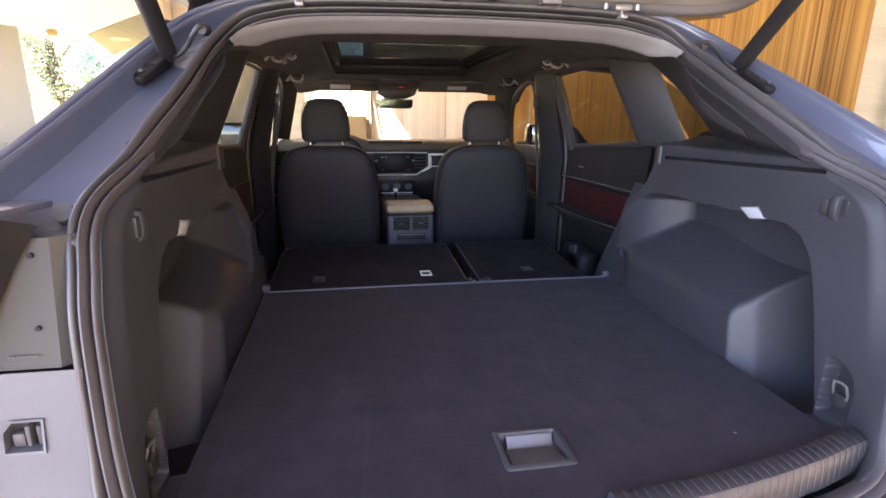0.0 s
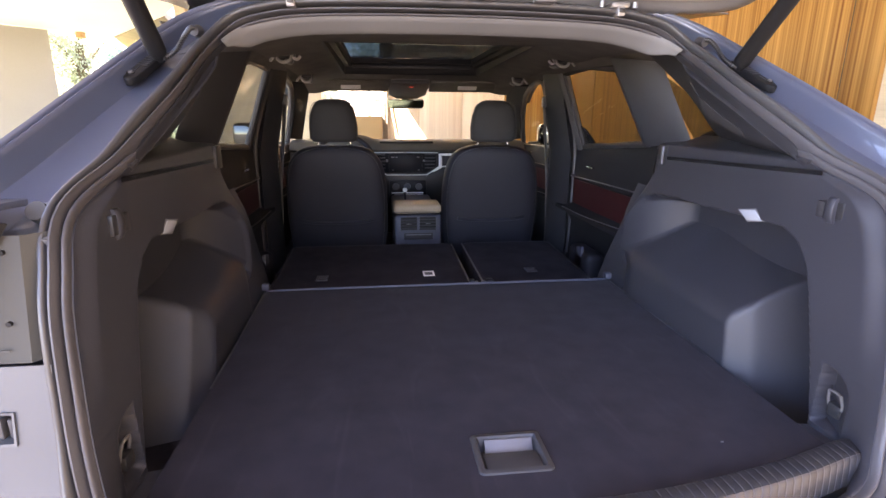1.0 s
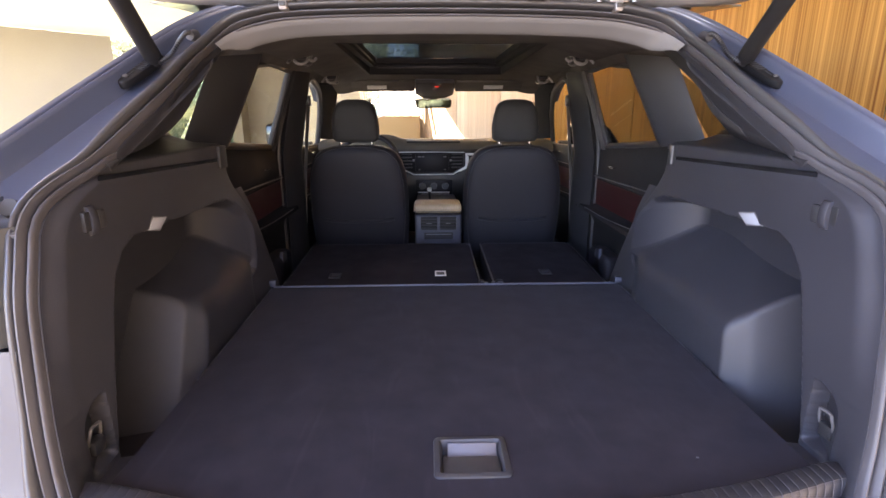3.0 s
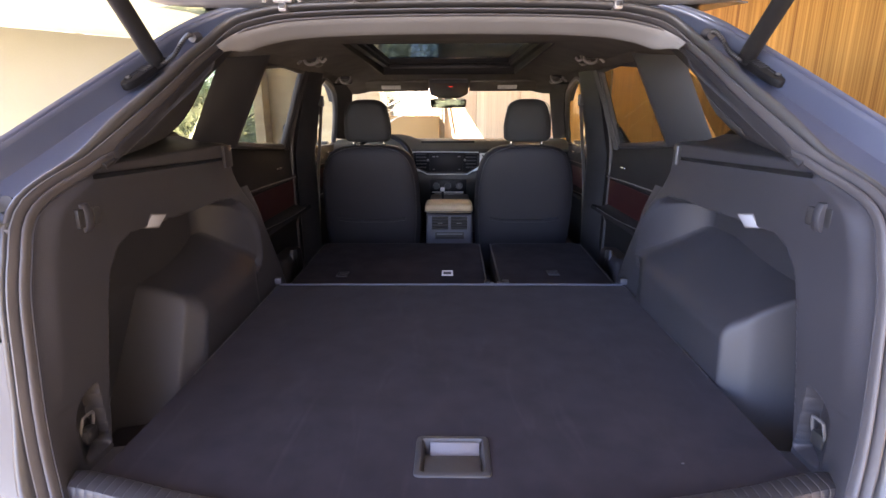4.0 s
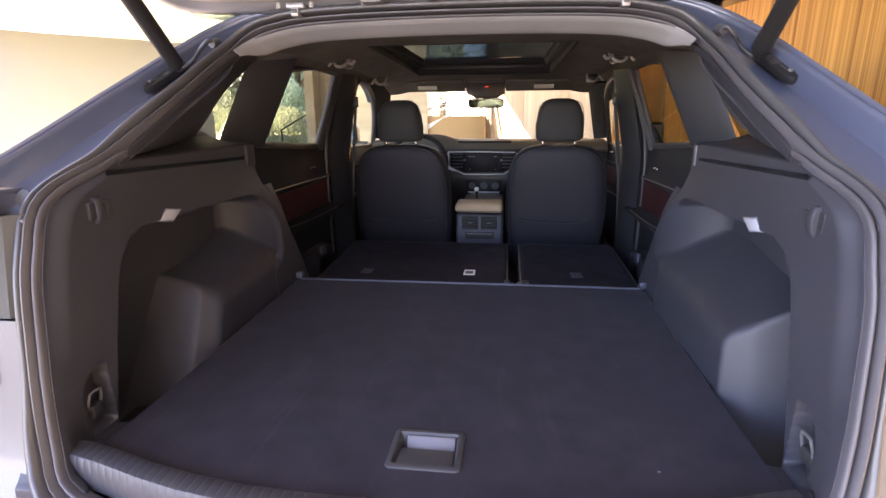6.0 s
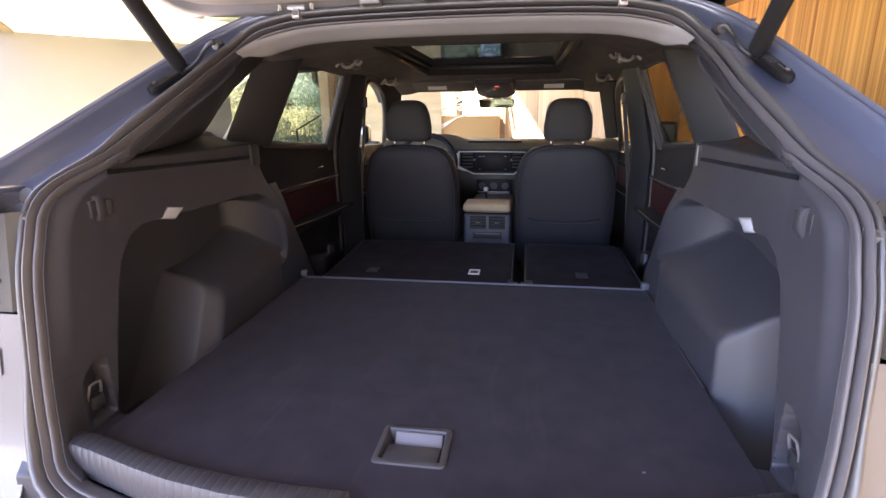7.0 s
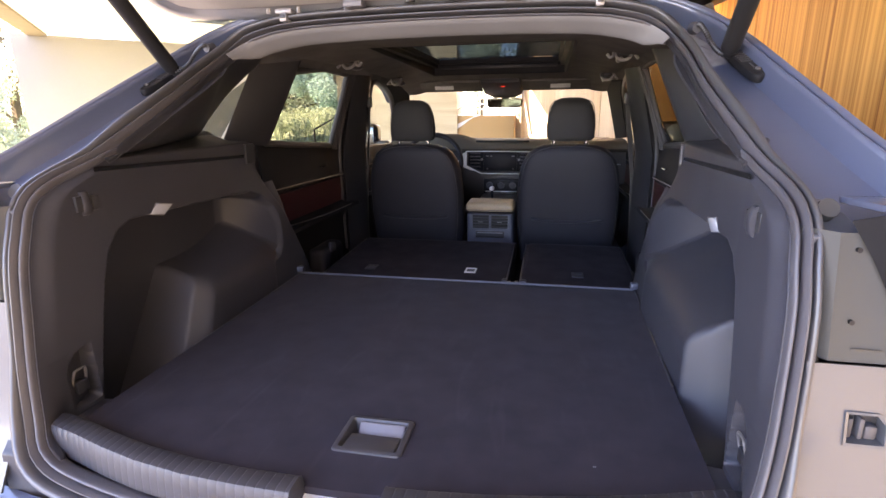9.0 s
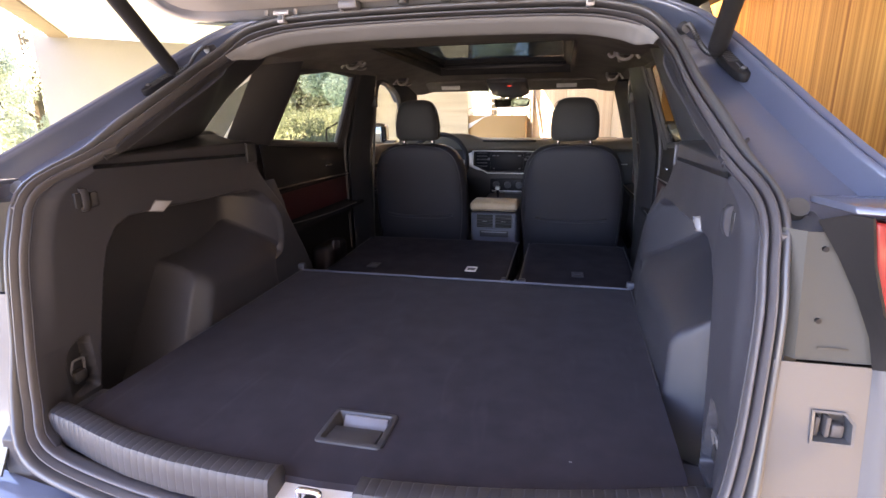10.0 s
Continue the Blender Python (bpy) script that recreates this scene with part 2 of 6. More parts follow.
def part(name, bm, mat, parent=None, label="", smooth=40):
    ob = new(name, finish(name, bm, mat, smooth))
    ob.parent = parent
    if label:
        ob["label"] = label
    return ob


def thing(name, label, category, group="", kind="", at=(0, 0, 0)):
    ob = new(name)
    ob.location = at
    ob.empty_display_size = 0.05
    return tagged(ob, label, category, group, kind)


def solid(name, bm, mat, label, category, group="", kind="", smooth=40):
    return tagged(part(name, bm, mat, None, "", smooth), label, category, group, kind)


def box(x0, x1, y0, y1, z0, z1, bevel=0.0, seg=2, bm=None):
    bm = bm or bmesh.new()
    r = bmesh.ops.create_cube(bm, size=1.0)
    vs = r["verts"]
    for v in vs:
        v.co = Vector((x0 + (v.co.x + 0.5) * (x1 - x0), y0 + (v.co.y + 0.5) * (y1 - y0), z0 + (v.co.z + 0.5) * (z1 - z0)))
    if bevel:
        es = list({e for v in vs for e in v.link_edges})
        bmesh.ops.bevel(bm, geom=es, offset=bevel, segments=seg, profile=0.5, affect="EDGES")
    return bm


def cylinder(p, q, r0, r1=None, seg=20, bm=None):
    bm = bm or bmesh.new()
    p, q = Vector(p), Vector(q)
    m = Matrix.Translation((p + q) / 2) @ (q - p).to_track_quat("Z", "Y").to_matrix().to_4x4()
    bmesh.ops.create_cone(bm, cap_ends=True, segments=seg, radius1=r0, radius2=r0 if r1 is None else r1, depth=(q - p).length, matrix=m)
    return bm


def grid(rows, closed=False, bm=None):
    """Joins rows of points, each as long as the others, into a sheet."""
    bm = bm or bmesh.new()
    vs = [[bm.verts.new(p) for p in row] for row in rows]
    n = len(vs)
    for i in range(n if closed else n - 1):
        a, b = vs[i], vs[(i + 1) % n]
        for j in range(len(a) - 1):
            bm.faces.new((a[j], a[j + 1], b[j + 1], b[j]))
    return bm


def thick(bm, d):
    bmesh.ops.recalc_face_normals(bm, faces=bm.faces[:])
    bmesh.ops.solidify(bm, geom=bm.faces[:], thickness=d)
    bmesh.ops.recalc_face_normals(bm, faces=bm.faces[:])
    return bm


def slab(outline, depth, bevel=0.0, seg=2):
    """A flat outline (list of points in one plane) pushed along the vector depth."""
    bm = bmesh.new()
    f = bm.faces.new([bm.verts.new(p) for p in outline])
    r = bmesh.ops.extrude_face_region(bm, geom=[f])
    vs = [g for g in r["geom"] if isinstance(g, bmesh.types.BMVert)]
    bmesh.ops.translate(bm, verts=vs, vec=depth)
    bmesh.ops.recalc_face_normals(bm, faces=bm.faces[:])
    if bevel:
        bmesh.ops.bevel(bm, geom=bm.edges[:], offset=bevel, segments=seg, profile=0.5, affect="EDGES", clamp_overlap=True)
    return bm


def spline(points, n, closed=False):
    """n points spread evenly along a smooth curve through the given ones."""
    p = [Vector(q) for q in points]
    k = len(p)
    dense = []
    for i in range(k if closed else k - 1):
        if closed:
            a, b, c, d = p[i - 1], p[i], p[(i + 1) % k], p[(i + 2) % k]
        else:
            b, c = p[i], p[i + 1]
            a = p[i - 1] if i else b * 2 - c
            d = p[i + 2] if i + 2 < k else c * 2 - b
        for s in range(16):
            t = s / 16
            dense.append(0.5 * (2 * b + (c - a) * t + (2 * a - 5 * b + 4 * c - d) * t * t + (3 * b - a - 3 * c + d) * t ** 3))
    dense.append(p[0].copy() if closed else p[-1].copy())
    lengths = [0.0]
    for a, b in zip(dense, dense[1:]):
        lengths.append(lengths[-1] + (b - a).length)
    out, j = [], 0
    total = lengths[-1]
    for i in range(n):
        s = total * i / (n if closed else n - 1)
        while j < len(lengths) - 2 and lengths[j + 1] < s:
            j += 1
        w = (s - lengths[j]) / max(1e-9, lengths[j + 1] - lengths[j])
        out.append(dense[j].lerp(dense[j + 1], min(1, w)))
    return out


def tube(points, r, n=60, seg=10, closed=False, bm=None, wave=0.0):
    """A round bar along a smooth curve; wave gives it corrugations."""
    bm = bm or bmesh.new()
    p = spline(points, n, closed)
    rows = []
    up = None
    for i, q in enumerate(p):
        a = p[i - 1] if i or closed else q
        b = p[(i + 1) % n] if i < n - 1 or closed else q
        t = (b - a).normalized()
        if up is None:
            up = t.orthogonal().normalized()
        up = (up - t * up.dot(t)).normalized()
        side = t.cross(up)
        rr = r + wave * (1 if i % 2 else -1)
        rows.append([q + (up * math.cos(u) + side * math.sin(u)) * rr for u in (2 * math.pi * k / seg for k in range(seg + 1))])
    bm = grid(rows, closed, bm)
    bmesh.ops.remove_doubles(bm, verts=bm.verts[:], dist=1e-5)
    if not closed:
        bmesh.ops.holes_fill(bm, edges=[e for e in bm.edges if e.is_boundary])
    bmesh.ops.recalc_face_normals(bm, faces=bm.faces[:])
    return bm


def cornered(points, k=0.12):
    """The same closed outline with extra points close to each corner, so that a curve through them keeps its corners."""
    out = []
    n = len(points)
    for i, p in enumerate(points):
        a, p, b = Vector(points[i - 1]), Vector(p), Vector(points[(i + 1) % n])
        out += [p + (a - p) * k, p, p + (b - p) * k]
    return out


def mirrored(points, s):
    return [Vector((s * p[0], p[1], p[2])) for p in points]


def ease(a, b, x):
    t = max(0.0, min(1.0, (x - a) / (b - a)))
    return t * t * (3 - 2 * t)


def steps(x, table):
    for (a, u), (b, v) in zip(table, table[1:]):
        if x <= b:
            return u + (v - u) * max(0, (x - a) / (b - a))
    return table[-1][1]

# ---------------------------------------------------------------- the car: shell
car = thing("car", "grey-blue SUV with its tailgate raised and cargo space empty", "car")

# the opening of the tailgate, half of it, from the top centre down to the bottom centre
OPENING = [(0, 0.690, 1.582), (0.20, 0.689, 1.580), (0.355, 0.685, 1.574), (0.443, 0.678, 1.563), (0.525, 0.655, 1.535), (0.562, 0.577, 1.484),
           (0.576, 0.410, 1.396), (0.609, 0.225, 1.293), (0.625, 0.125, 1.240), (0.627, 0.063, 1.196), (0.623, 0.036, 1.143), (0.622, 0.018, 1.085),
           (0.615, -0.002, 0.990), (0.605, -0.022, 0.900), (0.588, -0.042, 0.820), (0.555, -0.068, 0.772), (0.46, -0.092, 0.755), (0.25, -0.120, 0.747), (0, -0.130, 0.745)]
LOOP = [Vector(p) for p in OPENING] + [Vector((-p[0], p[1], p[2])) for p in OPENING[-2:0:-1]]


def frames_of(path, closed=True):
    """Tangent, outward and rearward directions along the opening."""
    out = []
    n = len(path)
    for i, p in enumerate(path):
        t = (path[(i + 1) % n] - path[i - 1]).normalized()
        o = Vector((p.x, 0, p.z - 1.17))
        o = (o - t * o.dot(t)).normalized()
        r = t.cross(o).normalized()
        if r.y > 0:
            r = -r
        out.append((p, o, r))
    return out


ring = [(p - r * 0.024 * ease(1.20, 1.29, p.z) * ease(1.555, 1.50, p.z), o, r) for p, o, r in frames_of(spline(LOOP, 220, True))]


def sloping(p):
    """One along the sloping rear pillars, nought elsewhere."""
    return ease(1.262, 1.300, p.z) * ease(1.530, 1.500, p.z)


def swept(profile, name, mat, parent, label="", sunk=0.0, slim=0.0):
    """A band along the opening; sunk: the lobe inside this breadth is tucked away along the pillars; slim: slimmer beside the opening."""
    rows = []
    for p, o, r in ring:
        g = slim * ease(0.80, 0.95, p.z) * ease(1.32, 1.22, p.z)
        b0 = profile[0][0]
        k = sloping(p)
        row = []
        for b, n in profile:
            b, n = b0 + (b - b0) * (1 - g), n * (1 - g)
            row.append(p + o * (b + (sunk - b) * k) + r * (n + (-0.010 - n) * k) if b < sunk else p + o * b + r * n)
        rows.append(row)
    bm = grid(rows, True)
    bmesh.ops.recalc_face_normals(bm, faces=bm.faces[:])
    return part(name, bm, mat, parent, label, 60)


seal = swept([(0.006, -0.020), (0.000, -0.008), (0.0002, 0.006), (0.0012, 0.0105), (0.0032, 0.0125), (0.0052, 0.0122), (0.0066, 0.0095), (0.0076, 0.002), (0.0082, -0.008), (0.0094, -0.008), (0.0102, 0.006), (0.0116, 0.0160), (0.0142, 0.0215), (0.0168, 0.0215), (0.0188, 0.0175), (0.0198, 0.008), (0.0203, 0.000)], "door_seal", SEALRUBBER, car, "dark rubber weather seal with two lobes", 0.009)
swept([(0.0203, -0.002), (0.0208, 0.010), (0.0218, 0.024), (0.0238, 0.032), (0.0270, 0.0352), (0.0330, 0.0352), (0.0358, 0.031), (0.0376, 0.018), (0.0380, -0.030)], "body_flange", FLANGE, car, "satin painted flange of the body round the seal", 0.0, 0.36)

# painted gutter round the upper opening, from the seal to the outer lip
LIP = [(0, 0.745, 1.650), (0.22, 0.744, 1.648), (0.42, 0.735, 1.640), (0.55, 0.720, 1.620), (0.645, 0.680, 1.580), (0.705, 0.580, 1.512), (0.752, 0.385, 1.405), (0.803, 0.180, 1.290), (0.850, 0.060, 1.222), (0.89, -0.02, 1.18)]
INNER = [OPENING[0], OPENING[1], OPENING[2], OPENING[3], OPENING[4], OPENING[5], OPENING[6], OPENING[7], (0.628, 0.095, 1.222), (0.628, 0.075, 1.205)]
for s in (1, -1):
    a = spline(mirrored(INNER, s), 60)
    b = spline(mirrored(LIP, s), 60)
    rows, normals = [], []
    for i in range(60):
        w = (b[i] - a[i]).normalized()
        nn = (a[min(59, i + 1)] - a[max(0, i - 1)]).normalized().cross(w).normalized()
        normals.append(-nn if nn.y > 0 or (abs(nn.y) < 0.3 and nn.z < 0) else nn)
    for k in range(6):
        normals = [((normals[max(0, i - 1)] + normals[i] * 2 + normals[min(59, i + 1)]) / 4).normalized() for i in range(60)]
    for i in range(60):
        p, q = a[i], b[i]
        w = (q - p).normalized()
        nn = normals[i]
        L = (q - p).length
        row = [p + w * 0.026 - nn * 0.024, p + w * 0.040 - nn * 0.034, p + w * 0.050 - nn * 0.042, p + w * (L - 0.050) - nn * 0.040, p + w * (L - 0.036) - nn * 0.022,
               p + w * (L - 0.032) - nn * 0.006, p + w * (L - 0.029) + nn * 0.001, p + w * (L - 0.025) + nn * 0.003, p + w * (L - 0.021) + nn * 0.001, p + w * (L - 0.0195) - nn * 0.008, p + w * (L - 0.0165) - nn * 0.008, p + w * (L - 0.015) - nn * 0.0005, p + w * (L - 0.011) + nn * 0.002, p + w * (L - 0.004) + nn * 0.002, q - nn * 0.006, q - nn * 0.03 + w * 0.012, q - nn * (0.05 + 0.20 * ease(1.50, 1.40, q.z)) + w * (0.02 + 0.08 * ease(1.50, 1.40, q.z))]
        rows.append(row)
    bm = grid(rows)
    gutter = part("tailgate_gutter", bm, PAINT, car, "painted rain gutter round the opening", 50)
    rows = []
    for k in range(57):
        u = 15.0 + 18.0 * k / 56
        i = int(u)
        p, q, nn = a[i].lerp(a[i + 1], u - i), b[i].lerp(b[i + 1], u - i), normals[i].lerp(normals[i + 1], u - i)
        w = (q - p).normalized()
        L = (q - p).length
        row = []
        for v in range(25):
            g = v / 24
            lift = 0.0125 * math.sin(math.pi * g) ** 0.6 * math.sin(math.pi * k / 56) ** 0.5
            c = p + w * (0.046 + (L - 0.092) * g)
            row.append(c + nn * (-0.0405 + lift * (0.55 + 0.55 * noise.noise(Vector((c.x * 40, c.y * 40, c.z * 40 + 5 * s))) + 0.35 * noise.noise(Vector((c.x * 110, c.y * 110, c.z * 110))))))
        rows.append(row)
    part("seam_sealer", grid(rows), SEALER, gutter, "glossy creased seam sealer", 70)

# lower rear panels beside the opening
for s in (1, -1):
    yy = lambda z: -0.020 + 0.146 * (z - 0.943)
    rows = []
    for z in [1.197, 1.19, 1.15, 1.10, 1.05, 1.031]:
        xo = 0.700 + 0.062 * ease(1.23, 1.04, z)
        rows.append([Vector((s * x, y, z)) for x, y in ((0.636, yy(z) + 0.034), (0.652, yy(z) + 0.016), (0.666, yy(z)), (xo - 0.006, yy(z)), (xo - 0.003, yy(z) - 0.002), (xo, yy(z) + 0.002), (xo + 0.002, yy(z) + 0.02))])
    panel = part("rear_panel", thick(grid(rows), 0.003), PRIMER, car, "satin painted panel beside the opening")
    for zz in (1.176, 1.084):
        part("plug", cylinder((s * 0.687, yy(zz) - 0.0045, zz), (s * 0.687, yy(zz) + 0.01, zz), 0.0033, seg=14), STRUT, panel)
    for k, w in enumerate((0.005, 0.008, 0.004)):
        part("stamped_marking", box(s * (0.694 + 0.013 * k) - w, s * (0.694 + 0.013 * k) + w, yy(1.049) - 0.0036, yy(1.049) - 0.0030, 1.0475, 1.0505), STAMP, panel, "faint printed marking")
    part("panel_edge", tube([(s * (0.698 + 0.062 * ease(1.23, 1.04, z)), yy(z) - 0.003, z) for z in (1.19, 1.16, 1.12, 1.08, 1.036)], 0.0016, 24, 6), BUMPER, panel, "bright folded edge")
    # bumper corner below the seam, with a pocket for the latch
    zs = [1.0295, 1.0, 0.967, 0.926, 0.85, 0.78, 0.70]
    xs = [0.640, 0.655, 0.692, 0.738, 0.752]
    bm = bmesh.new()
    vs = [[bm.verts.new((s * x, yy(z) - 0.006 - max(0, 0.82 - z) * 0.35, z)) for x in xs] for z in zs]
    for i in range(len(zs) - 1):
        for j in range(len(xs) - 1):
            if (i, j) != (2, 2):
                bm.faces.new((vs[i][j], vs[i][j + 1], vs[i + 1][j + 1], vs[i + 1][j]))
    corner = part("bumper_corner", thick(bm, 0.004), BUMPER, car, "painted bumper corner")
    part("latch_pocket", box(s * 0.715 - 0.025, s * 0.715 + 0.025, yy(0.93) + 0.012, yy(0.93) + 0.035, 0.922, 0.970), BLACK, corner, "dark pocket")
    rim = lambda e, d: [Vector((s * x, yy(z) + d, z)) for x, z in ((0.692 - e, 0.967 + e), (0.727 + e * 0.5, 0.967 + e), (0.738 + e, 0.954 + e * 0.5), (0.738 + e, 0.926 - e), (0.692 - e, 0.926 - e), (0.692 - e, 0.967 + e))]
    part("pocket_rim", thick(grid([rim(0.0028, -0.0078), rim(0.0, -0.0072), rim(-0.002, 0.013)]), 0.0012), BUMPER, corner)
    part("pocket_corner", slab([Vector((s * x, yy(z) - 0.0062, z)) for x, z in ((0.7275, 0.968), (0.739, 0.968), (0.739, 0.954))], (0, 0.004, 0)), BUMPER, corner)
    part("clip", box(s * 0.699 - 0.003, s * 0.699 + 0.003, yy(0.94) - 0.002, yy(0.94) + 0.014, 0.930, 0.958, 0.002), SILL, corner, "grey metal clip")
    part("clip", box(s * 0.711 - 0.003, s * 0.711 + 0.003, yy(0.94) - 0.004, yy(0.94) + 0.014, 0.930, 0.960, 0.002), PANELGREY, corner)
    part("clip", box(s * 0.724 - 0.008, s * 0.724 + 0.008, yy(0.94) - 0.002, yy(0.94) + 0.014, 0.929, 0.949, 0.004), PANELGREY, corner)
    # raised outer edge of the bumper
    rows = []
    for z in (1.034, 1.030, 1.01, 0.97, 0.92, 0.86, 0.80, 0.72, 0.62):
        y0, dx = yy(z) - 0.006 - max(0, 0.82 - z) * 0.35, 0.010 * ease(1.03, 0.97, z)
        rows.append([Vector((s * x, y, z)) for x, y in ((0.7515, y0 + 0.001), (0.754 + dx * 0.4, y0 - 0.004), (0.757 + dx * 0.6, y0 - 0.011), (0.763 + dx, y0 - 0.013), (0.80, y0 - 0.010), (0.86, y0 + 0.010))])
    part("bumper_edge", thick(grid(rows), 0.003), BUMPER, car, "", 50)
    # rubber stop
    stop = part("rubber_stop", cylinder((s * 0.670, 0.105, 1.196), (s * 0.670, 0.064, 1.221), 0.0165, 0.0135, 24), STOPGREY, car, "round rubber buffer")
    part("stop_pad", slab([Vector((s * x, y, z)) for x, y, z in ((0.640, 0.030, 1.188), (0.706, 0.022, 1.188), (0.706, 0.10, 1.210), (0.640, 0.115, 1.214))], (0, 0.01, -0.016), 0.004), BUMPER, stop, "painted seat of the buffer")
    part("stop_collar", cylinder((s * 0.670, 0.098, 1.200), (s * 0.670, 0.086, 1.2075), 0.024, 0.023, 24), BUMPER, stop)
    # lamp and its dark flank
    lamp = part("tail_lamp", slab([Vector((s * x, -0.03, z)) for x, z in ((0.714, 1.220), (0.96, 1.19), (0.97, 1.05), (0.81, 1.045), (0.752, 1.085), (0.730, 1.13))], (0, 0.05, 0), 0.004, 3), REDLENS, car, "red tail lamp lens")
    part("lamp_bar", tube([(s * 0.755, -0.034, 1.20), (s * 0.765, -0.034, 1.13), (s * 0.85, -0.038, 1.075), (s * 0.95, -0.036, 1.07)], 0.004, 30, 8), SILVER, lamp)
    bm = grid([[Vector((s * 0.676, 0.014, 1.214)), Vector((s * 0.696, -0.012, 1.226)), Vector((s * 0.711, -0.034, 1.226))],
               [Vector((s * 0.703, 0.008, 1.17)), Vector((s * 0.714, -0.016, 1.176)), Vector((s * 0.722, -0.034, 1.17))],
               [Vector((s * 0.727, -0.001, 1.12)), Vector((s * 0.734, -0.020, 1.12)), Vector((s * 0.742, -0.034, 1.11))],
               [Vector((s * 0.746, -0.008, 1.07)), Vector((s * 0.754, -0.026, 1.07)), Vector((s * 0.764, -0.034, 1.068))],
               [Vector((s * 0.752, -0.016, 1.030)), Vector((s * 0.766, -0.030, 1.036)), Vector((s * 0.780, -0.034, 1.042))]])
    part("lamp_flank", thick(bm, 0.004), STRUT, lamp, "dark plastic flank of the lamp")
    part("eave", slab([Vector((s * x, y, z)) for x, y, z in ((0.690, 0.085, 1.224), (0.698, -0.020, 1.227), (0.80, -0.046, 1.226), (0.95, -0.06, 1.205), (0.95, 0.05, 1.205), (0.80, 0.09, 1.225))], (0, 0.004, 0.010), 0.003), PAINT, car, "folded edge of the quarter panel")

# top of the rear bumper below the seal
rows = []
for x in np.linspace(-0.95, 0.95, 45):
    e = abs(x)
    yb = -0.135 + 0.10 * max(0, (e - 0.2) / 0.75) ** 2
    rows.append([Vector((x, yb - 0.012 + dy, 0.694 + dz)) for dy, dz in ((0.03, 0.0), (-0.012, -0.004), (-0.05, -0.014), (-0.060, -0.026), (-0.13, -0.037), (-0.16, -0.08), (-0.17, -0.30), (-0.12, -0.38))])
part("rear_bumper", thick(grid(rows), 0.004), PAINT, car, "grey-blue painted rear bumper")

# load sill, in two lengths beside the latch
SILLEDGE = [(-0.63, 0.016), (-0.60, 0.008), (-0.52, -0.011), (-0.43, -0.037), (-0.35, -0.056), (-0.25, -0.071), (-0.15, -0.077), (0, -0.079), (0.13, -0.074), (0.22, -0.066), (0.30, -0.054), (0.38, -0.039), (0.465, -0.020), (0.54, 0.002), (0.63, 0.026)]


def sill_y(x):
    return steps(x, SILLEDGE)


for x0, x1 in ((-0.612, -0.062), (0.078, 0.622)):
    rows = []
    x = x0
    pitch = 0.0165
    while x < x1 - 1e-6:
        for u, d in ((0.0, 0.0), (0.72, 0.0), (0.80, 0.0005), (0.86, 0.0008), (0.91, 0.0008), (0.96, 0.0005)):
            xx = min(x + u * pitch, x1)
            y = sill_y(xx)
            drop = 0.008 * ease(0.57, 0.62, abs(xx))
            rows.append([Vector((xx, y + dy, z - drop * (z > 0.77))) for dy, z in ((0.010, 0.776), (0.003, 0.797 - d), (-0.001, 0.8035 - d), (-0.007, 0.8065 - d), (-0.034, 0.8065 - d), (-0.040, 0.8045 - d), (-0.0435 + d, 0.799), (-0.0455 + d, 0.780), (-0.047 + d, 0.752))])
        x += pitch
    bm = grid(rows)
    bmesh.ops.recalc_face_normals(bm, faces=bm.faces[:])
    piece = part("load_sill", bm, SILL, car, "ribbed grey plastic load sill", 30)
    for xe in (x0, x1):
        y = sill_y(xe)
        bm = bmesh.new()
        bm.faces.new([bm.verts.new((xe, y + a, b)) for a, b in ((0.010, 0.776), (0.002, 0.802), (-0.007, 0.806), (-0.034, 0.806), (-0.041, 0.803), (-0.045, 0.780), (-0.047, 0.752), (0.010, 0.745))])
        part("end_face", thick(bm, 0.002), TRIM, piece)
part("sill_pan", thick(grid([[Vector((x, y, z)) for x in (-0.075, 0.09)] for y, z in ((-0.06, 0.768), (-0.09, 0.764), (-0.13, 0.762), (-0.14, 0.745))]), 0.003), SILVER, car, "bare metal pan under the striker")
striker = part("striker", tube([(-0.012, -0.118, 0.76), (-0.012, -0.118, 0.792), (-0.008, -0.118, 0.797), (0.018, -0.118, 0.797), (0.022, -0.118, 0.792), (0.022, -0.118, 0.76)], 0.005, 40, 10), CHROME, car, "chromed tailgate striker")
part("striker_block", box(-0.004, 0.016, -0.124, -0.108, 0.762, 0.786, 0.002), BLACK, striker)

# raised tailgate: its front edge, inner panel and hinges
gate = part("tailgate", bmesh.new(), PAINT, car, "raised tailgate, glossy grey frame with dark inner panel")


def gate_z(y):
    return 1.610 + (0.72 - y) * 0.25


rows = []
GATE = [(-0.700, 0.20), (-0.735, 0.45), (-0.752, 0.58), (-0.755, 0.645), (-0.735, 0.692), (-0.68, 0.713), (-0.60, 0.722), (-0.30, 0.730), (0, 0.732)]
edge = [(x, y) for x, y in GATE] + [(-x, y) for x, y in GATE[-2::-1]]
edge = [(-0.62, -0.45)] + edge + [(0.62, -0.45)]
pts = spline([(x, y, 0) for x, y in edge], 120)
for inset, dz in ((0.0, 0.030), (-0.004, 0.012), (0.003, 0.001), (0.015, -0.003), (0.045, -0.002), (0.052, 0.004), (0.075, 0.012)):
    row = []
    for p in pts:
        c = Vector((0, -0.1, 0))
        w = (c - Vector((p.x, p.y, 0)))
        w = Vector((w.x * 0.9, min(w.y, -0.15), 0)).normalized()
        q = Vector((p.x, p.y, 0)) + w * inset
        row.append(Vector((q.x, q.y, gate_z(q.y) + dz)))
    rows.append(row)
bm = grid(rows)
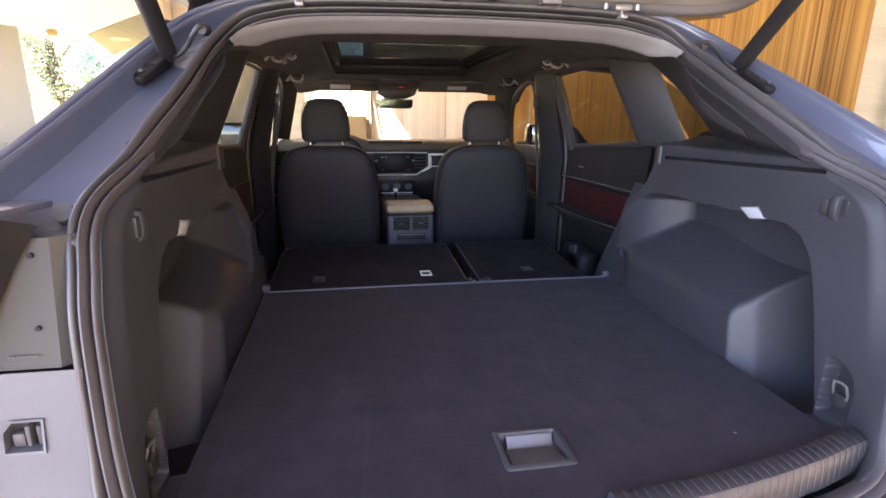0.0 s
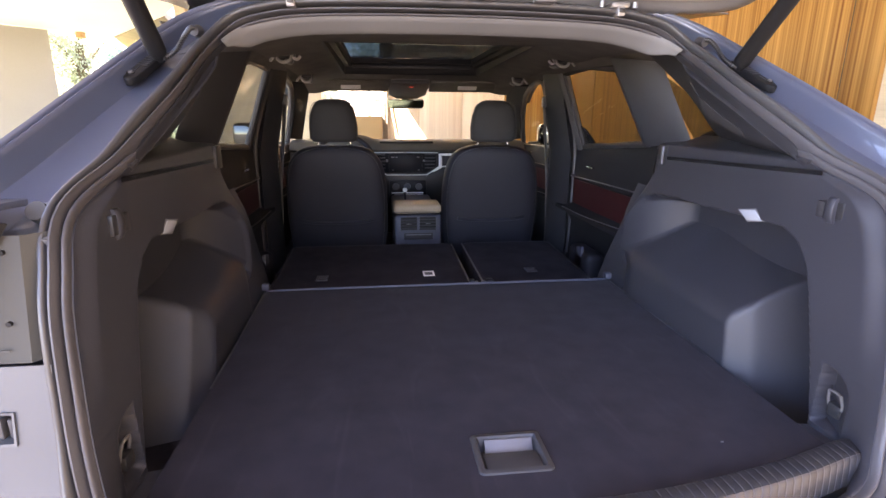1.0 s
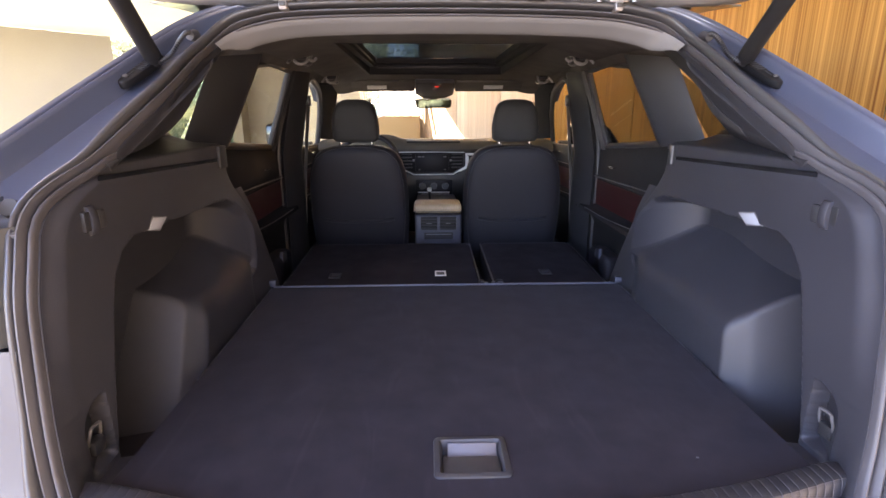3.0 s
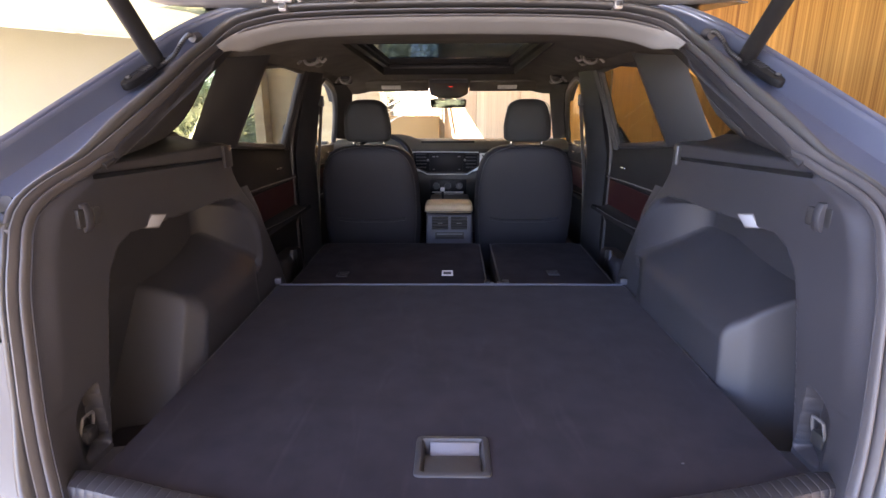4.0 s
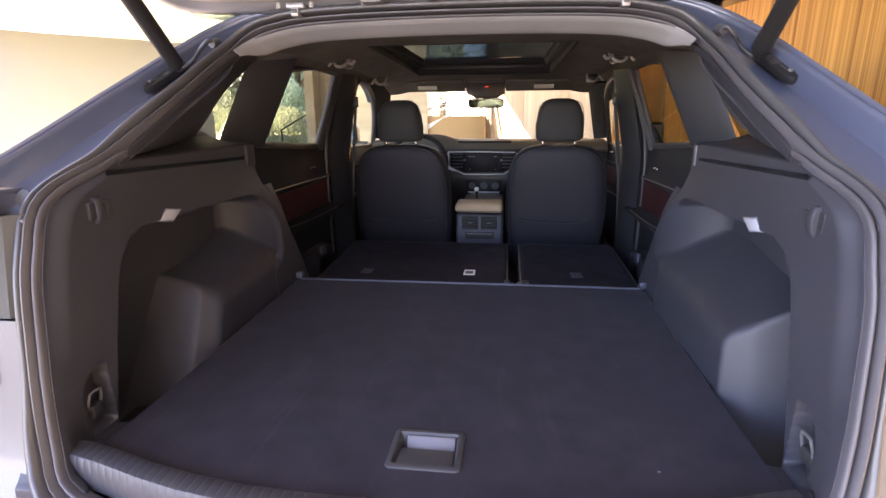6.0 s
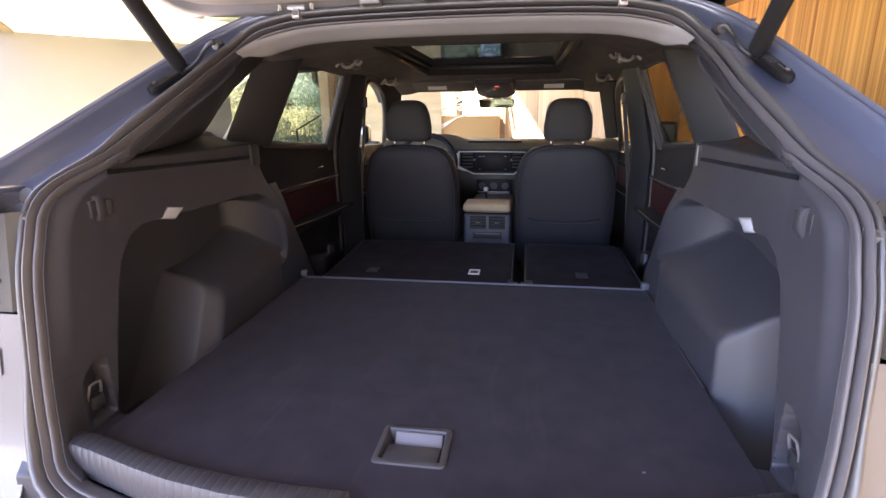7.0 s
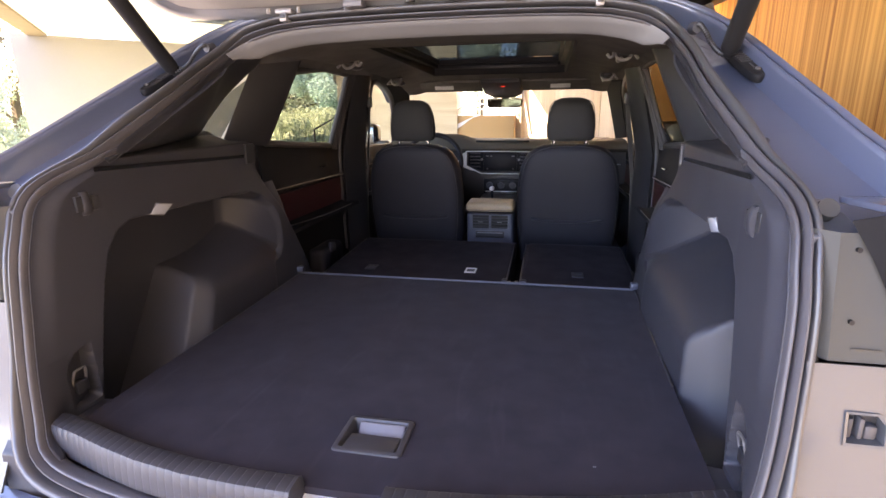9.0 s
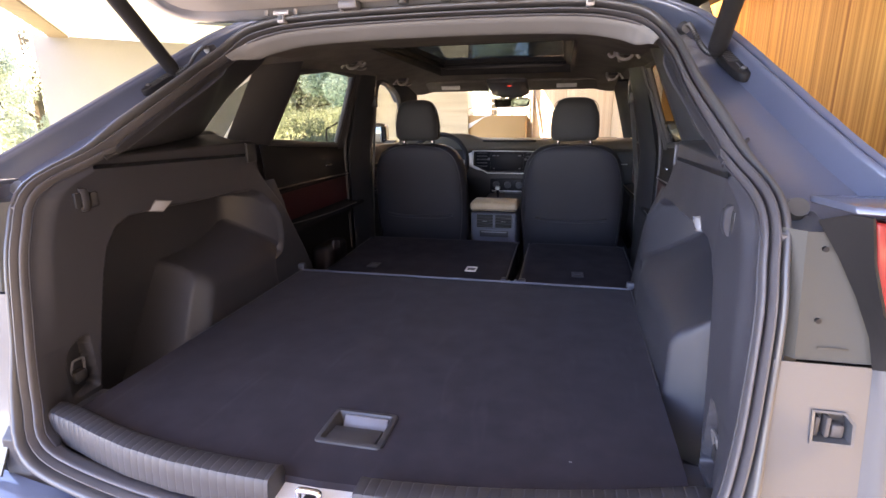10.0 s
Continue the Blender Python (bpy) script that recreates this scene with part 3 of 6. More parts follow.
bmesh.ops.recalc_face_normals(bm, faces=bm.faces[:])
part("gate_frame", bm, GATEPAINT, gate, "glossy painted frame of the tailgate", 50)
inner = [Vector((q.x, q.y, gate_z(q.y) + 0.010)) for q in ((Vector((p.x, p.y, 0)) + Vector((-p.x * 0.9, min(-0.1 - p.y, -0.15), 0)).normalized() * 0.072) for p in pts)]
bm = bmesh.new()
bm.faces.new([bm.verts.new(p) for p in inner])
bmesh.ops.triangulate(bm, faces=bm.faces[:])
part("gate_lining", thick(bm, 0.004), GATEGREY, gate, "grey plastic inner lining", 60)
outer = [Vector((p.x, p.y, gate_z(p.y) + 0.045)) for p in pts]
bm = bmesh.new()
bm.faces.new([bm.verts.new(p) for p in outer])
bmesh.ops.triangulate(bm, faces=bm.faces[:])
part("gate_skin", thick(bm, 0.003), PAINT, gate)
for s in (1, -1):
    hinge = part("hinge", box(s * 0.402 - 0.010, s * 0.402 + 0.010, 0.640, 0.720, 1.588, 1.612, 0.004), GATEPAINT, gate, "painted hinge arm")
    part("hinge_plate", box(s * 0.402 - 0.024, s * 0.402 + 0.024, 0.645, 0.690, 1.608, 1.622, 0.005), GATEPAINT, hinge)
    part("hinge_slot", box(s * 0.402 - 0.007, s * 0.402 + 0.007, 0.636, 0.642, 1.596, 1.606, 0.001), BLACK, hinge)
    for hx in (-0.046, 0.040):
        part("hinge_bolt", cylinder((s * 0.402 + hx, 0.655, 1.624), (s * 0.402 + hx, 0.655, 1.610), 0.006, seg=6), GATEPAINT, hinge)
    part("grommet", tube([(s * 0.21, 0.640, 1.630), (s * 0.225, 0.655, 1.616), (s * 0.25, 0.675, 1.612), (s * 0.30, 0.69, 1.616), (s * 0.33, 0.69, 1.626)], 0.007, 44, 10, wave=0.0018), RUBBER, gate, "corrugated rubber cable grommet")
    part("grommet_foot", box(s * 0.202 - 0.026, s * 0.202 + 0.026, 0.625, 0.660, 1.612, 1.632, 0.005), PALE, gate)
    part("buffer", cylinder((s * 0.055, 0.64, 1.634), (s * 0.055, 0.64, 1.617), 0.016, 0.013, 18), BLACK, gate, "round black plug")
part("spoiler_lamp", box(-0.10, 0.10, 0.40, 0.47, gate_z(0.44) - 0.004, gate_z(0.44) + 0.012, 0.004), BLACK, gate)

# power struts of the tailgate
for s, foot in ((1, Vector((0.657, 0.527, 1.466))), (-1, Vector((-0.660, 0.526, 1.465)))):
    d = Vector((-s * 0.02, -0.74, 0.66)).normalized()
    strut = part("gate_strut", cylinder(foot + d * 0.012, foot + d * 0.62, 0.0185, seg=28), STRUT, car, "thick dark power strut of the tailgate")
    part("end_cap", cylinder(foot - d * 0.002, foot + d * 0.014, 0.0140, 0.018, 24), STRUT, strut)
    part("ball_joint", cylinder(foot - d * 0.012 + Vector((s * 0.004, 0, 0)), foot + d * 0.006, 0.009, seg=14), BLACK, strut)
    a, b = Vector((s * 0.676, 0.555, 1.467)), Vector((s * 0.695, 0.461, 1.416))
    w = (b - a).normalized()
    nn = Vector((0, -0.45, 0.89))
    side = w.cross(nn).normalized()
    nn = side.cross(w).normalized()
    outline = []
    for u, v in ((-0.02, 0.018), (0.02, 0.023), (0.085, 0.021), (0.108, 0.018), (0.121, 0.010), (0.125, 0), (0.121, -0.010), (0.108, -0.018), (0.085, -0.021), (0.02, -0.023), (-0.02, -0.018)):
        outline.append(a + w * u + side * v * 0.78 - nn * 0.012)
    bracket = part("strut_bracket", slab(outline, nn * 0.018, 0.005), STRUT, strut, "black strut bracket")
    b = a + w * 0.098 - side * 0.003 * s
    part("bolt", cylinder(b + nn * 0.001, b + nn * 0.008, 0.0085, 0.0080, 20), STRUT, bracket)
    part("bolt_head", cylinder(b + nn * 0.007, b + nn * 0.0105, 0.0055, 0.0045, 12), HANDLE, bracket, "bright bolt head")
    for k in range(6):
        part("rib", box(-0.0022, 0.0022, -0.0125, 0.0125, 0, 0.0022, 0.0006), BLACK, bracket).matrix_local = Matrix.Translation(a + w * (0.016 + 0.0085 * k) + nn * 0.0055) @ Matrix((w, side, nn)).transposed().to_4x4()
    part("embossed_marking", box(-0.011, 0.011, -0.0012, 0.0012, 0, 0.001), PANELGREY, bracket).matrix_local = Matrix.Translation(a + w * 0.080 + nn * 0.0065) @ Matrix((w, side, nn)).transposed().to_4x4()
    grom = Vector((s * 0.607, 0.612, 1.528))
    part("strut_cable", tube([grom, grom + Vector((s * 0.004, -0.022, 0.002)), grom + Vector((s * 0.012, -0.045, -0.018)), grom + Vector((s * 0.024, -0.062, -0.046)), foot + Vector((-s * 0.014, -0.004, -0.004)), foot + Vector((-s * 0.002, 0.0, -0.004))], 0.0046, 48, 10, wave=0.0013), BLACK, strut, "corrugated black cable sleeve")
    part("grommet", cylinder(grom + Vector((0, 0.012, 0)), grom + Vector((s * 0.002, -0.012, -0.003)), 0.014, 0.010, 18), RUBBER, strut)

# ---------------------------------------------------------------- the car: cargo space
SIDE = sorted([(p.z, p.y, p.x) for p, o, r in ring if p.x > 0.5 and 0.76 < p.z < 1.34])
SEALSIDE = [(0.60, SIDE[0][1] - 0.01)] + [(z, y) for z, y, x in SIDE]
SEALWIDTH = [(0.60, SIDE[0][2] - 0.02)] + [(z, x) for z, y, x in SIDE]
FRONT = [(0.63, 1.13), (0.77, 1.085), (0.85, 1.043), (0.92, 1.000), (0.99, 0.958), (1.06, 0.917), (1.12, 0.885), (1.18, 0.866), (1.265, 0.860)]


RECESS = [(0.092, 0.60), (0.112, 0.80), (0.143, 0.92), (0.172, 1.02), (0.192, 1.07), (0.222, 1.104), (0.265, 1.120), (0.372, 1.119), (0.513, 1.114), (0.706, 1.111), (0.80, 1.106),
          (0.86, 1.090), (0.905, 1.050), (0.925, 1.00), (0.93, 0.95), (0.925, 0.91), (0.905, 0.885), (0.86, 0.875), (0.80, 0.60)]


def edge_distance(y, z, poly):
    """Distance to the outline, negative inside."""
    inside, best = False, 9.0
    n = len(poly)
    for i in range(n):
        ay, az = poly[i]
        by, bz = poly[(i + 1) % n]
        dy, dz = by - ay, bz - az
        t = max(0, min(1, ((y - ay) * dy + (z - az) * dz) / (dy * dy + dz * dz)))
        best = min(best, math.hypot(y - ay - t * dy, z - az - t * dz))
        if (az > z) != (bz > z) and y < ay + (z - az) * dy / dz:
            inside = not inside
    return -best if inside else best


def wall_x(y, z, tuck=0.014):
    b = 0.603 + 0.03 * (z - 0.85) + 0.045 * max(0, (y - 0.2) / 0.65) * ease(1.00, 1.20, z)
    return b - tuck * ease(0.93, 0.84, z) * ease(0.25, 0.40, y)


def deep_x(z):
    """The far side of the recess, leaning outward towards the floor."""
    return 0.742 + 0.12 * max(0.0, 0.97 - z)


def front_x(y):
    """The sloping front end of the recess."""
    return 0.618 + 1.1 * (0.852 - y)


def softmin(a, b, r):
    h = max(r - abs(a - b), 0) / r
    return min(a, b) - h * h * r * 0.25


def softmax(a, b, r):
    return -softmin(-a, -b, r)


def trim_x(y, z, outline, tuck):
    b = wall_x(y, z, tuck)
    d = edge_distance(y, z, outline)
    if d > 0.010:
        return b
    x = softmin(deep_x(z), softmax(b, front_x(y), 0.09), 0.02)
    m = ease(0.010, -0.012, d)
    return b + (max(x, b) - b) * m


def arch_x(y, z, arch):
    """The wheel arch: an upright inner side, two upright rear faces with a crease, and a top that slopes outward."""
    side, ya, lean, turn, step, fold, k, q, soft = arch
    inner = side + 0.045 * (z - 0.775) + 0.020 * ease(0.80, 0.90, y)
    corner = ya + lean * (z - 0.775)
    narrow = side + turn * (corner - y)
    broad = side + turn * step + fold * (corner - step - y)
    h = z - 0.895
    fore = ease(ya + 0.02, ya + 0.32, y)
    top = side + 0.005 + (k + (0.92 - k) * fore) * h + (q + (1.0 - q) * fore) * max(0, h) ** 2
    x = softmax(softmax(narrow, broad, 0.006), inner, 0.010)
    x = softmax(x, top, soft)
    return softmin(x, softmax(front_x(y), wall_x(y, z), 0.09) + 0.002, 0.020) if y > 0.62 and z > 0.9 else x


def niche(y, z):
    """Scooped pocket for the lashing ring, deepest at its upright front wall."""
    u = (y - 0.032) / 0.060
    if not 0 < u < 1.06:
        return 0
    top = 0.850 + 0.054 * math.sqrt(max(0, 1 - (1 - min(u, 1)) ** 2.4))
    return 0.030 * min(u, 1) ** 0.8 * ease(1.06, 0.99, u) * ease(top + 0.002, top - 0.004, z) * ease(0.786, 0.792, z)


for s, tuck, arch in ((1, 0.014, (0.583, 0.328, 0.20, 1.40, 0.036, 2.6, 0.95, 5.0, 0.022)), (-1, 0.0, (0.597, 0.455, 0.44, 0.95, 0.045, 2.9, 1.2, 16.0, 0.040))):
    ya = arch[1]
    outline = [(y - 0.018 * (1 - s) * ease(0.70, 0.85, y), z) for y, z in RECESS]
    rows = []
    nz, ny = 180, 290
    for i in range(nz + 1):
        z = 0.635 + (1.262 - 0.635) * i / nz
        y0, y1 = steps(z, SEALSIDE) + 0.002, steps(z, FRONT)
        row = [Vector((s * (wall_x(y0, z) + 0.05), y0 - 0.004, z))]
        for j in range(ny + 1):
            y = y0 + (y1 - y0) * j / ny
            tuck = (steps(z, SEALWIDTH) - 0.002 - wall_x(y, z)) * (ease(0.075, 0.0, y - y0) if z < 0.9 else ease(0.045, 0.0, y - y0))
            roll = tuck + 0.010 * (1 - math.sqrt(max(0, 1 - max(0, (0.012 - (y1 - y)) / 0.012) ** 2)))
            row.append(Vector((s * (trim_x(y, z, outline, tuck) + roll + niche(y, z)), y, z)))
        row.append(Vector((s * (wall_x(y1, z) + 0.05), y1 + 0.004, z)))
        row.append(Vector((s * 0.80, y1 + 0.006, z)))
        rows.append(row)
    bm = grid(rows)
    bmesh.ops.recalc_face_normals(bm, faces=bm.faces[:])
    trim = part("side_trim", bm, TRIM, car, "moulded dark grey plastic side trim with a deep recess behind the wheel arch", 55)
    # moulded cover of the wheel arch
    ys = [ya - 0.155 + 0.215 * k / 90 for k in range(90)] + [ya + 0.06 + (0.94 - ya - 0.06) * k / 50 for k in range(51)]
    rows = [[Vector((s * min(0.80, arch_x(y, z, arch)), y, z)) for y in ys] for z in (0.63 + 0.50 * i / 100 for i in range(101))]
    bm = grid(rows)
    bmesh.ops.recalc_face_normals(bm, faces=bm.faces[:])
    part("wheel_arch_cover", bm, TRIM, trim, "smooth moulded cover of the wheel arch with creased rear faces", 60)
    # shelf on top of the trim
    rows = []
    for i in range(40):
        y = 0.235 + (0.866 - 0.235) * i / 39
        xi = wall_x(y, 1.262)
        xo = max(xi + 0.012, min(0.80, 0.640 + (y - 0.235) * 0.30))
        e = ease(0.84, 0.866, y) * 0.010
        f = ease(0.235, 0.265, y)
        rows.append([Vector((s * x, y, z - e)) for x, z in ((xi, 1.255), (xi + 0.001, 1.262), (xi + 0.004, 1.266), (xi + 0.010, 1.268), (xi + (xo - xi) * 0.5 + 0.006, 1.272), (xo - 0.012 * (1 - f), 1.276 + 0.016 * f), (xo + 0.01 - 0.016 * (1 - f), 1.280 + 0.022 * f))])
    shelf = part("shelf", thick(grid(rows), 0.004), TRIMSOFT, trim, "soft dark shelf above the side trim", 50)
    # guide slot for the cargo cover
    rows = []
    for y in np.linspace(0.188, 0.790, 24):
        zc = 1.246 - 0.022 * (y - 0.188) / 0.6
        x = wall_x(y, zc)
        rows.append([Vector((s * (x + 0.004), y, zc + 0.006)), Vector((s * (x - 0.0045), y, zc + 0.0062)), Vector((s * (x - 0.001), y, zc + 0.003)), Vector((s * (x - 0.001), y, zc - 0.004)), Vector((s * (x + 0.004), y, zc - 0.005))])
    part("cover_guide", grid(rows), GLOSS, trim, "black slot for the cargo cover", 20)
    xb = wall_x(0.82, 1.24)
    part("cover_bracket", box(s * xb - 0.006, s * xb + 0.006, 0.812, 0.826, 1.205, 1.258, 0.003), PALE, trim, "pale grey cover bracket")
    part("bracket_recess", box(s * xb - 0.0025, s * xb + 0.01, 0.795, 0.845, 1.200, 1.262, 0.002), BLACK, trim)
    # lamp
    xl = wall_x(0.36, 1.132)
    pts = [(0.322, 1.127), (0.369, 1.119), (0.402, 1.139), (0.350, 1.148)]
    part("cargo_lamp", slab([Vector((s * (xl - 0.0022), y, z)) for y, z in pts], (s * 0.012, 0, 0), 0.002), LAMPLENS, trim, "small clear cargo lamp")
    pts = [(0.318, 1.1265), (0.369, 1.1165), (0.406, 1.1395), (0.350, 1.1505)]
    part("lamp_frame", slab([Vector((s * (xl - 0.0010), y, z)) for y, z in pts], (s * 0.008, 0, 0), 0.0008), HANDLE, trim)
    # bag hook
    xh = wall_x(0.155, 1.18)
    part("hook_recess", box(s * xh - 0.0008, s * xh + 0.006, 0.127, 0.142, 1.168, 1.199, 0.0006), BLACK, trim)
    bm = grid([[Vector((s * (xh + dx), y, z)) for dx, y in ((0.004, 0.1405), (-d, 0.141), (-d - 0.0015, 0.143), (-d - 0.0015, 0.157), (-d, 0.159), (0.004, 0.1595))] for d, z in ((-0.003, 1.2075), (0.003, 1.206), (0.0065, 1.200), (0.0085, 1.190), (0.009, 1.178), (0.0075, 1.168), (0.0035, 1.160), (-0.002, 1.158))])
    part("bag_hook", bm, TRIM, trim, "folding bag hook")
    part("hook_stop", box(s * xh - 0.004, s * xh + 0.006, 0.165, 0.183, 1.166, 1.197, 0.003), TRIMSOFT, trim)
    # lashing ring in its niche
    yc, zc = 0.062, 0.852
    xr = wall_x(yc, zc)
    xr += 0.012
    part("ring_base", box(s * xr - 0.006, s * xr + 0.012, yc - 0.014, yc + 0.014, zc - 0.040, zc - 0.014, 0.004), BLACK, trim, "dark foot of the lashing ring")
    part("lashing_ring", tube([(s * (xr - 0.002), yc - 0.013, zc - 0.020), (s * (xr - 0.008), yc - 0.013, zc + 0.006), (s * (xr - 0.008), yc - 0.009, zc + 0.010), (s * (xr - 0.008), yc + 0.008, zc + 0.010), (s * (xr - 0.008), yc + 0.013, zc + 0.006), (s * (xr - 0.002), yc + 0.013, zc - 0.020)], 0.0026, 60, 8, True), HANDLE, trim, "square metal lashing ring")
    # floor of the pocket behind the wheel arch and its step
    part("pocket_floor", box(s * 0.66 - 0.095, s * 0.66 + 0.095, -0.05, ya + 0.05, 0.64, 0.66, 0.003), CARPET, trim, "dark floor of the side pocket")
    part("pocket_step", slab([Vector((s * x, y, 0.757)) for x, y in ((0.566, -0.02), (0.622, -0.035), (0.628, 0.095), (0.576, 0.105))], (0, 0, 0.018), 0.004), TRIM, trim)
    part("seat_catch", box(s * 0.590 - 0.012, s * 0.590 + 0.012, 0.968, 0.992, 0.784, 0.806, 0.004), CONSOLE, trim, "grey plastic catch")

# rear pillars, lining of the roof edge
for s in (1, -1):
    low = mirrored([(0.628, 0.222, 1.268), (0.672, 0.38, 1.270), (0.72, 0.54, 1.276), (0.778, 0.742, 1.292), (0.774, 0.80, 1.335), (0.760, 0.89, 1.412), (0.742, 0.97, 1.470), (0.728, 1.030, 1.515)], s)
    high = mirrored([(0.620, 0.218, 1.284), (0.601, 0.31, 1.336), (0.584, 0.40, 1.390), (0.570, 0.49, 1.439), (0.565, 0.575, 1.484), (0.580, 0.66, 1.514), (0.610, 0.78, 1.532), (0.650, 1.0, 1.560)], s)
    a, b = spline(low, 36), [p + Vector((0, 0.018, -0.031)) * ease(0.64, 0.47, i / 35) for i, p in enumerate(spline(high, 36))]
    rows = []
    for k, (p, q) in enumerate(zip(a, b)):
        row = []
        for t in (0, 0.05, 0.12, 0.22, 0.35, 0.5, 0.65, 0.8, 0.94, 1):
            r = p.lerp(q, t)
            bulge = 6.75 * t * (1 - t) ** 2 * (0.010 + 0.024 * ease(0.05, 0.25, k / 35) * ease(0.75, 0.45, k / 35))
            row.append(r + Vector((-s * bulge, -bulge * 0.6, 0)))
        rows.append(row)
    pillar = part("rear_pillar_trim", thick(grid(rows), -0.004), TRIMSOFT, car, "dark moulded trim of the sloping rear pillar", 50)
    # rolled edge of the pillar trim, up to the seal
    rows = []
    for q in b[1:30]:
        p, o, r = min((e for e in ring if e[0].x * s > 0), key=lambda e: (e[0] + Vector((0, 0.012, -0.020)) - q).length)
        k = 0.014 * (1 - sloping(p))
        edge = [p + o * u + r * (n - k) for u, n in ((0.0005, -0.010), (0.0035, -0.001), (0.0062, 0.0040), (0.0078, 0.0042), (0.0092, -0.012))]
        rows.append([q + Vector((s * 0.001, 0, 0)), q.lerp(edge[0], 0.5) + r * 0.001] + edge)
    # Darker plastic than the pillar's, holding this edge's shade in its colour.
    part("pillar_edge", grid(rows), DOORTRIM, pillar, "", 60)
    patch = []
    for u in np.linspace(0, 1, 9):
        row = []
        for v in np.linspace(0, 1, 5):
            k = 9 + (19 - 9) * u
            t = 0.30 + 0.10 * u + (0.22 + 0.12 * u) * v
            i = int(k)
            p, q = a[i].lerp(a[i + 1], k - i), b[i].lerp(b[i + 1], k - i)
            bulge = 6.75 * t * (1 - t) ** 2 * (0.010 + 0.024 * ease(0.05, 0.25, k / 35) * ease(0.75, 0.45, k / 35)) + 0.0015
            row.append(p.lerp(q, t) + Vector((-s * bulge, -bulge * 0.6, 0)))
        patch.append(row)
    if s > 0:
        part("airbag_panel", thick(grid(patch), 0.001), PANELGREY, pillar, "lighter moulded panel on the pillar", 50)
    # wide middle pillar between quarter glass and door glass
    rows = []
    for t in np.linspace(0, 1, 12):
        p = Vector((0.733, 1.012, 1.52)).lerp(Vector((0.798, 0.890, 1.265)), t)
        q = Vector((0.626, 1.158, 1.545)).lerp(Vector((0.738, 1.060, 1.240)), t)
        p.x -= 0.012
        q.x -= 0.012
        rows.append([Vector((s * v.x, v.y, v.z)) for v in (p + Vector((0.008, 0.03, 0)), p, p.lerp(q, 0.08) + Vector((-0.003, -0.003, 0)), p.lerp(q, 0.5) + Vector((-0.006, -0.006, 0)), p.lerp(q, 0.92) + Vector((-0.004, -0.004, 0)), q, q + Vector((0.008, 0.012, 0)), q + Vector((0.10, 0.10, 0)))])
    part("middle_pillar_trim", thick(grid(rows), 0.003), TRIMSOFT, car, "wide dark pillar trim", 50)
    # centre pillar
    rows = []
    for t in np.linspace(0, 1, 14):
        p = Vector((0.696, 1.912, 1.548)).lerp(Vector((0.785, 1.930, 1.150)), t)
        q = Vector((0.640, 2.020, 1.545)).lerp(Vector((0.738, 2.135, 1.150)), t)
        rows.append([Vector((s * v.x, v.y, v.z)) for v in (p + Vector((0.04, 0.03, 0)), p, p.lerp(q, 0.12) + Vector((-0.006, -0.004, 0)), p.lerp(q, 0.88) + Vector((-0.006, -0.004, 0)), q, q + Vector((0.02, 0.03, 0)), q + Vector((0.08, 0.13, 0)))])
    rows.append([v + Vector((0, 0.02, -0.62)) for v in rows[-1]])
    bpil = part("centre_pillar_trim", thick(grid(rows), 0.003), TRIMSOFT, car, "dark centre pillar trim", 50)
    part("pillar_seal", tube([(s * 0.705, 1.895, 1.545), (s * 0.755, 1.905, 1.36), (s * 0.802, 1.918, 1.15), (s * 0.802, 1.93, 0.62)], 0.009, 40, 8), RUBBER, car)
    part("belt_anchor", box(s * 0.668 - 0.014, s * 0.668 + 0.014, 2.035, 2.065, 1.385, 1.44, 0.006), BLACK, bpil, "belt height anchor")
    part("seat_belt", thick(grid([[Vector((s * (x - 0.012), y - 0.016, z)), Vector((s * (x + 0.012), y + 0.016, z))] for x, y, z in ((0.668, 2.06, 1.41), (0.695, 2.10, 1.25), (0.735, 2.15, 1.0), (0.755, 2.17, 0.66))]), 0.0015), BELT, bpil, "grey woven seat belt")
    # door frame round the rear door glass
    loop = [(0.722, 1.310, 1.520), (0.700, 1.56, 1.550), (0.702, 1.84, 1.542), (0.765, 1.850, 1.36), (0.824, 1.852, 1.195), (0.818, 1.55, 1.214), (0.806, 1.180, 1.244), (0.765, 1.242, 1.38)]
    part("rear_door_frame", tube(cornered(mirrored(loop, s)), 0.014, 160, 8, True), RUBBER, car, "dark frame of the rear door glass")
    bm = bmesh.new()
    bm.faces.new([bm.verts.new((s * (x + 0.012), y, z)) for x, y, z in loop])
    pane = part("rear_door_glass", thick(bm, 0.003), TINT, car, "tinted rear door glass")
    bm = bmesh.new()
    bm.faces.new([bm.verts.new((s * x, y, z)) for x, y, z in ((0.728, 1.04, 1.497), (0.80, 0.88, 1.27), (0.80, 0.72, 1.28), (0.775, 0.82, 1.38))])
    pane = part("quarter_glass", thick(bm, 0.003), TINT, car, "small tinted quarter glass")
    if s > 0:
        part("window_corner", slab([Vector((s * x, y, z)) for x, y, z in ((0.822, 1.86, 1.20), (0.818, 1.70, 1.212), (0.795, 1.80, 1.285), (0.788, 1.86, 1.30))], (s * 0.010, 0, 0), 0.003), GLOSS, car, "black triangle in the window corner")
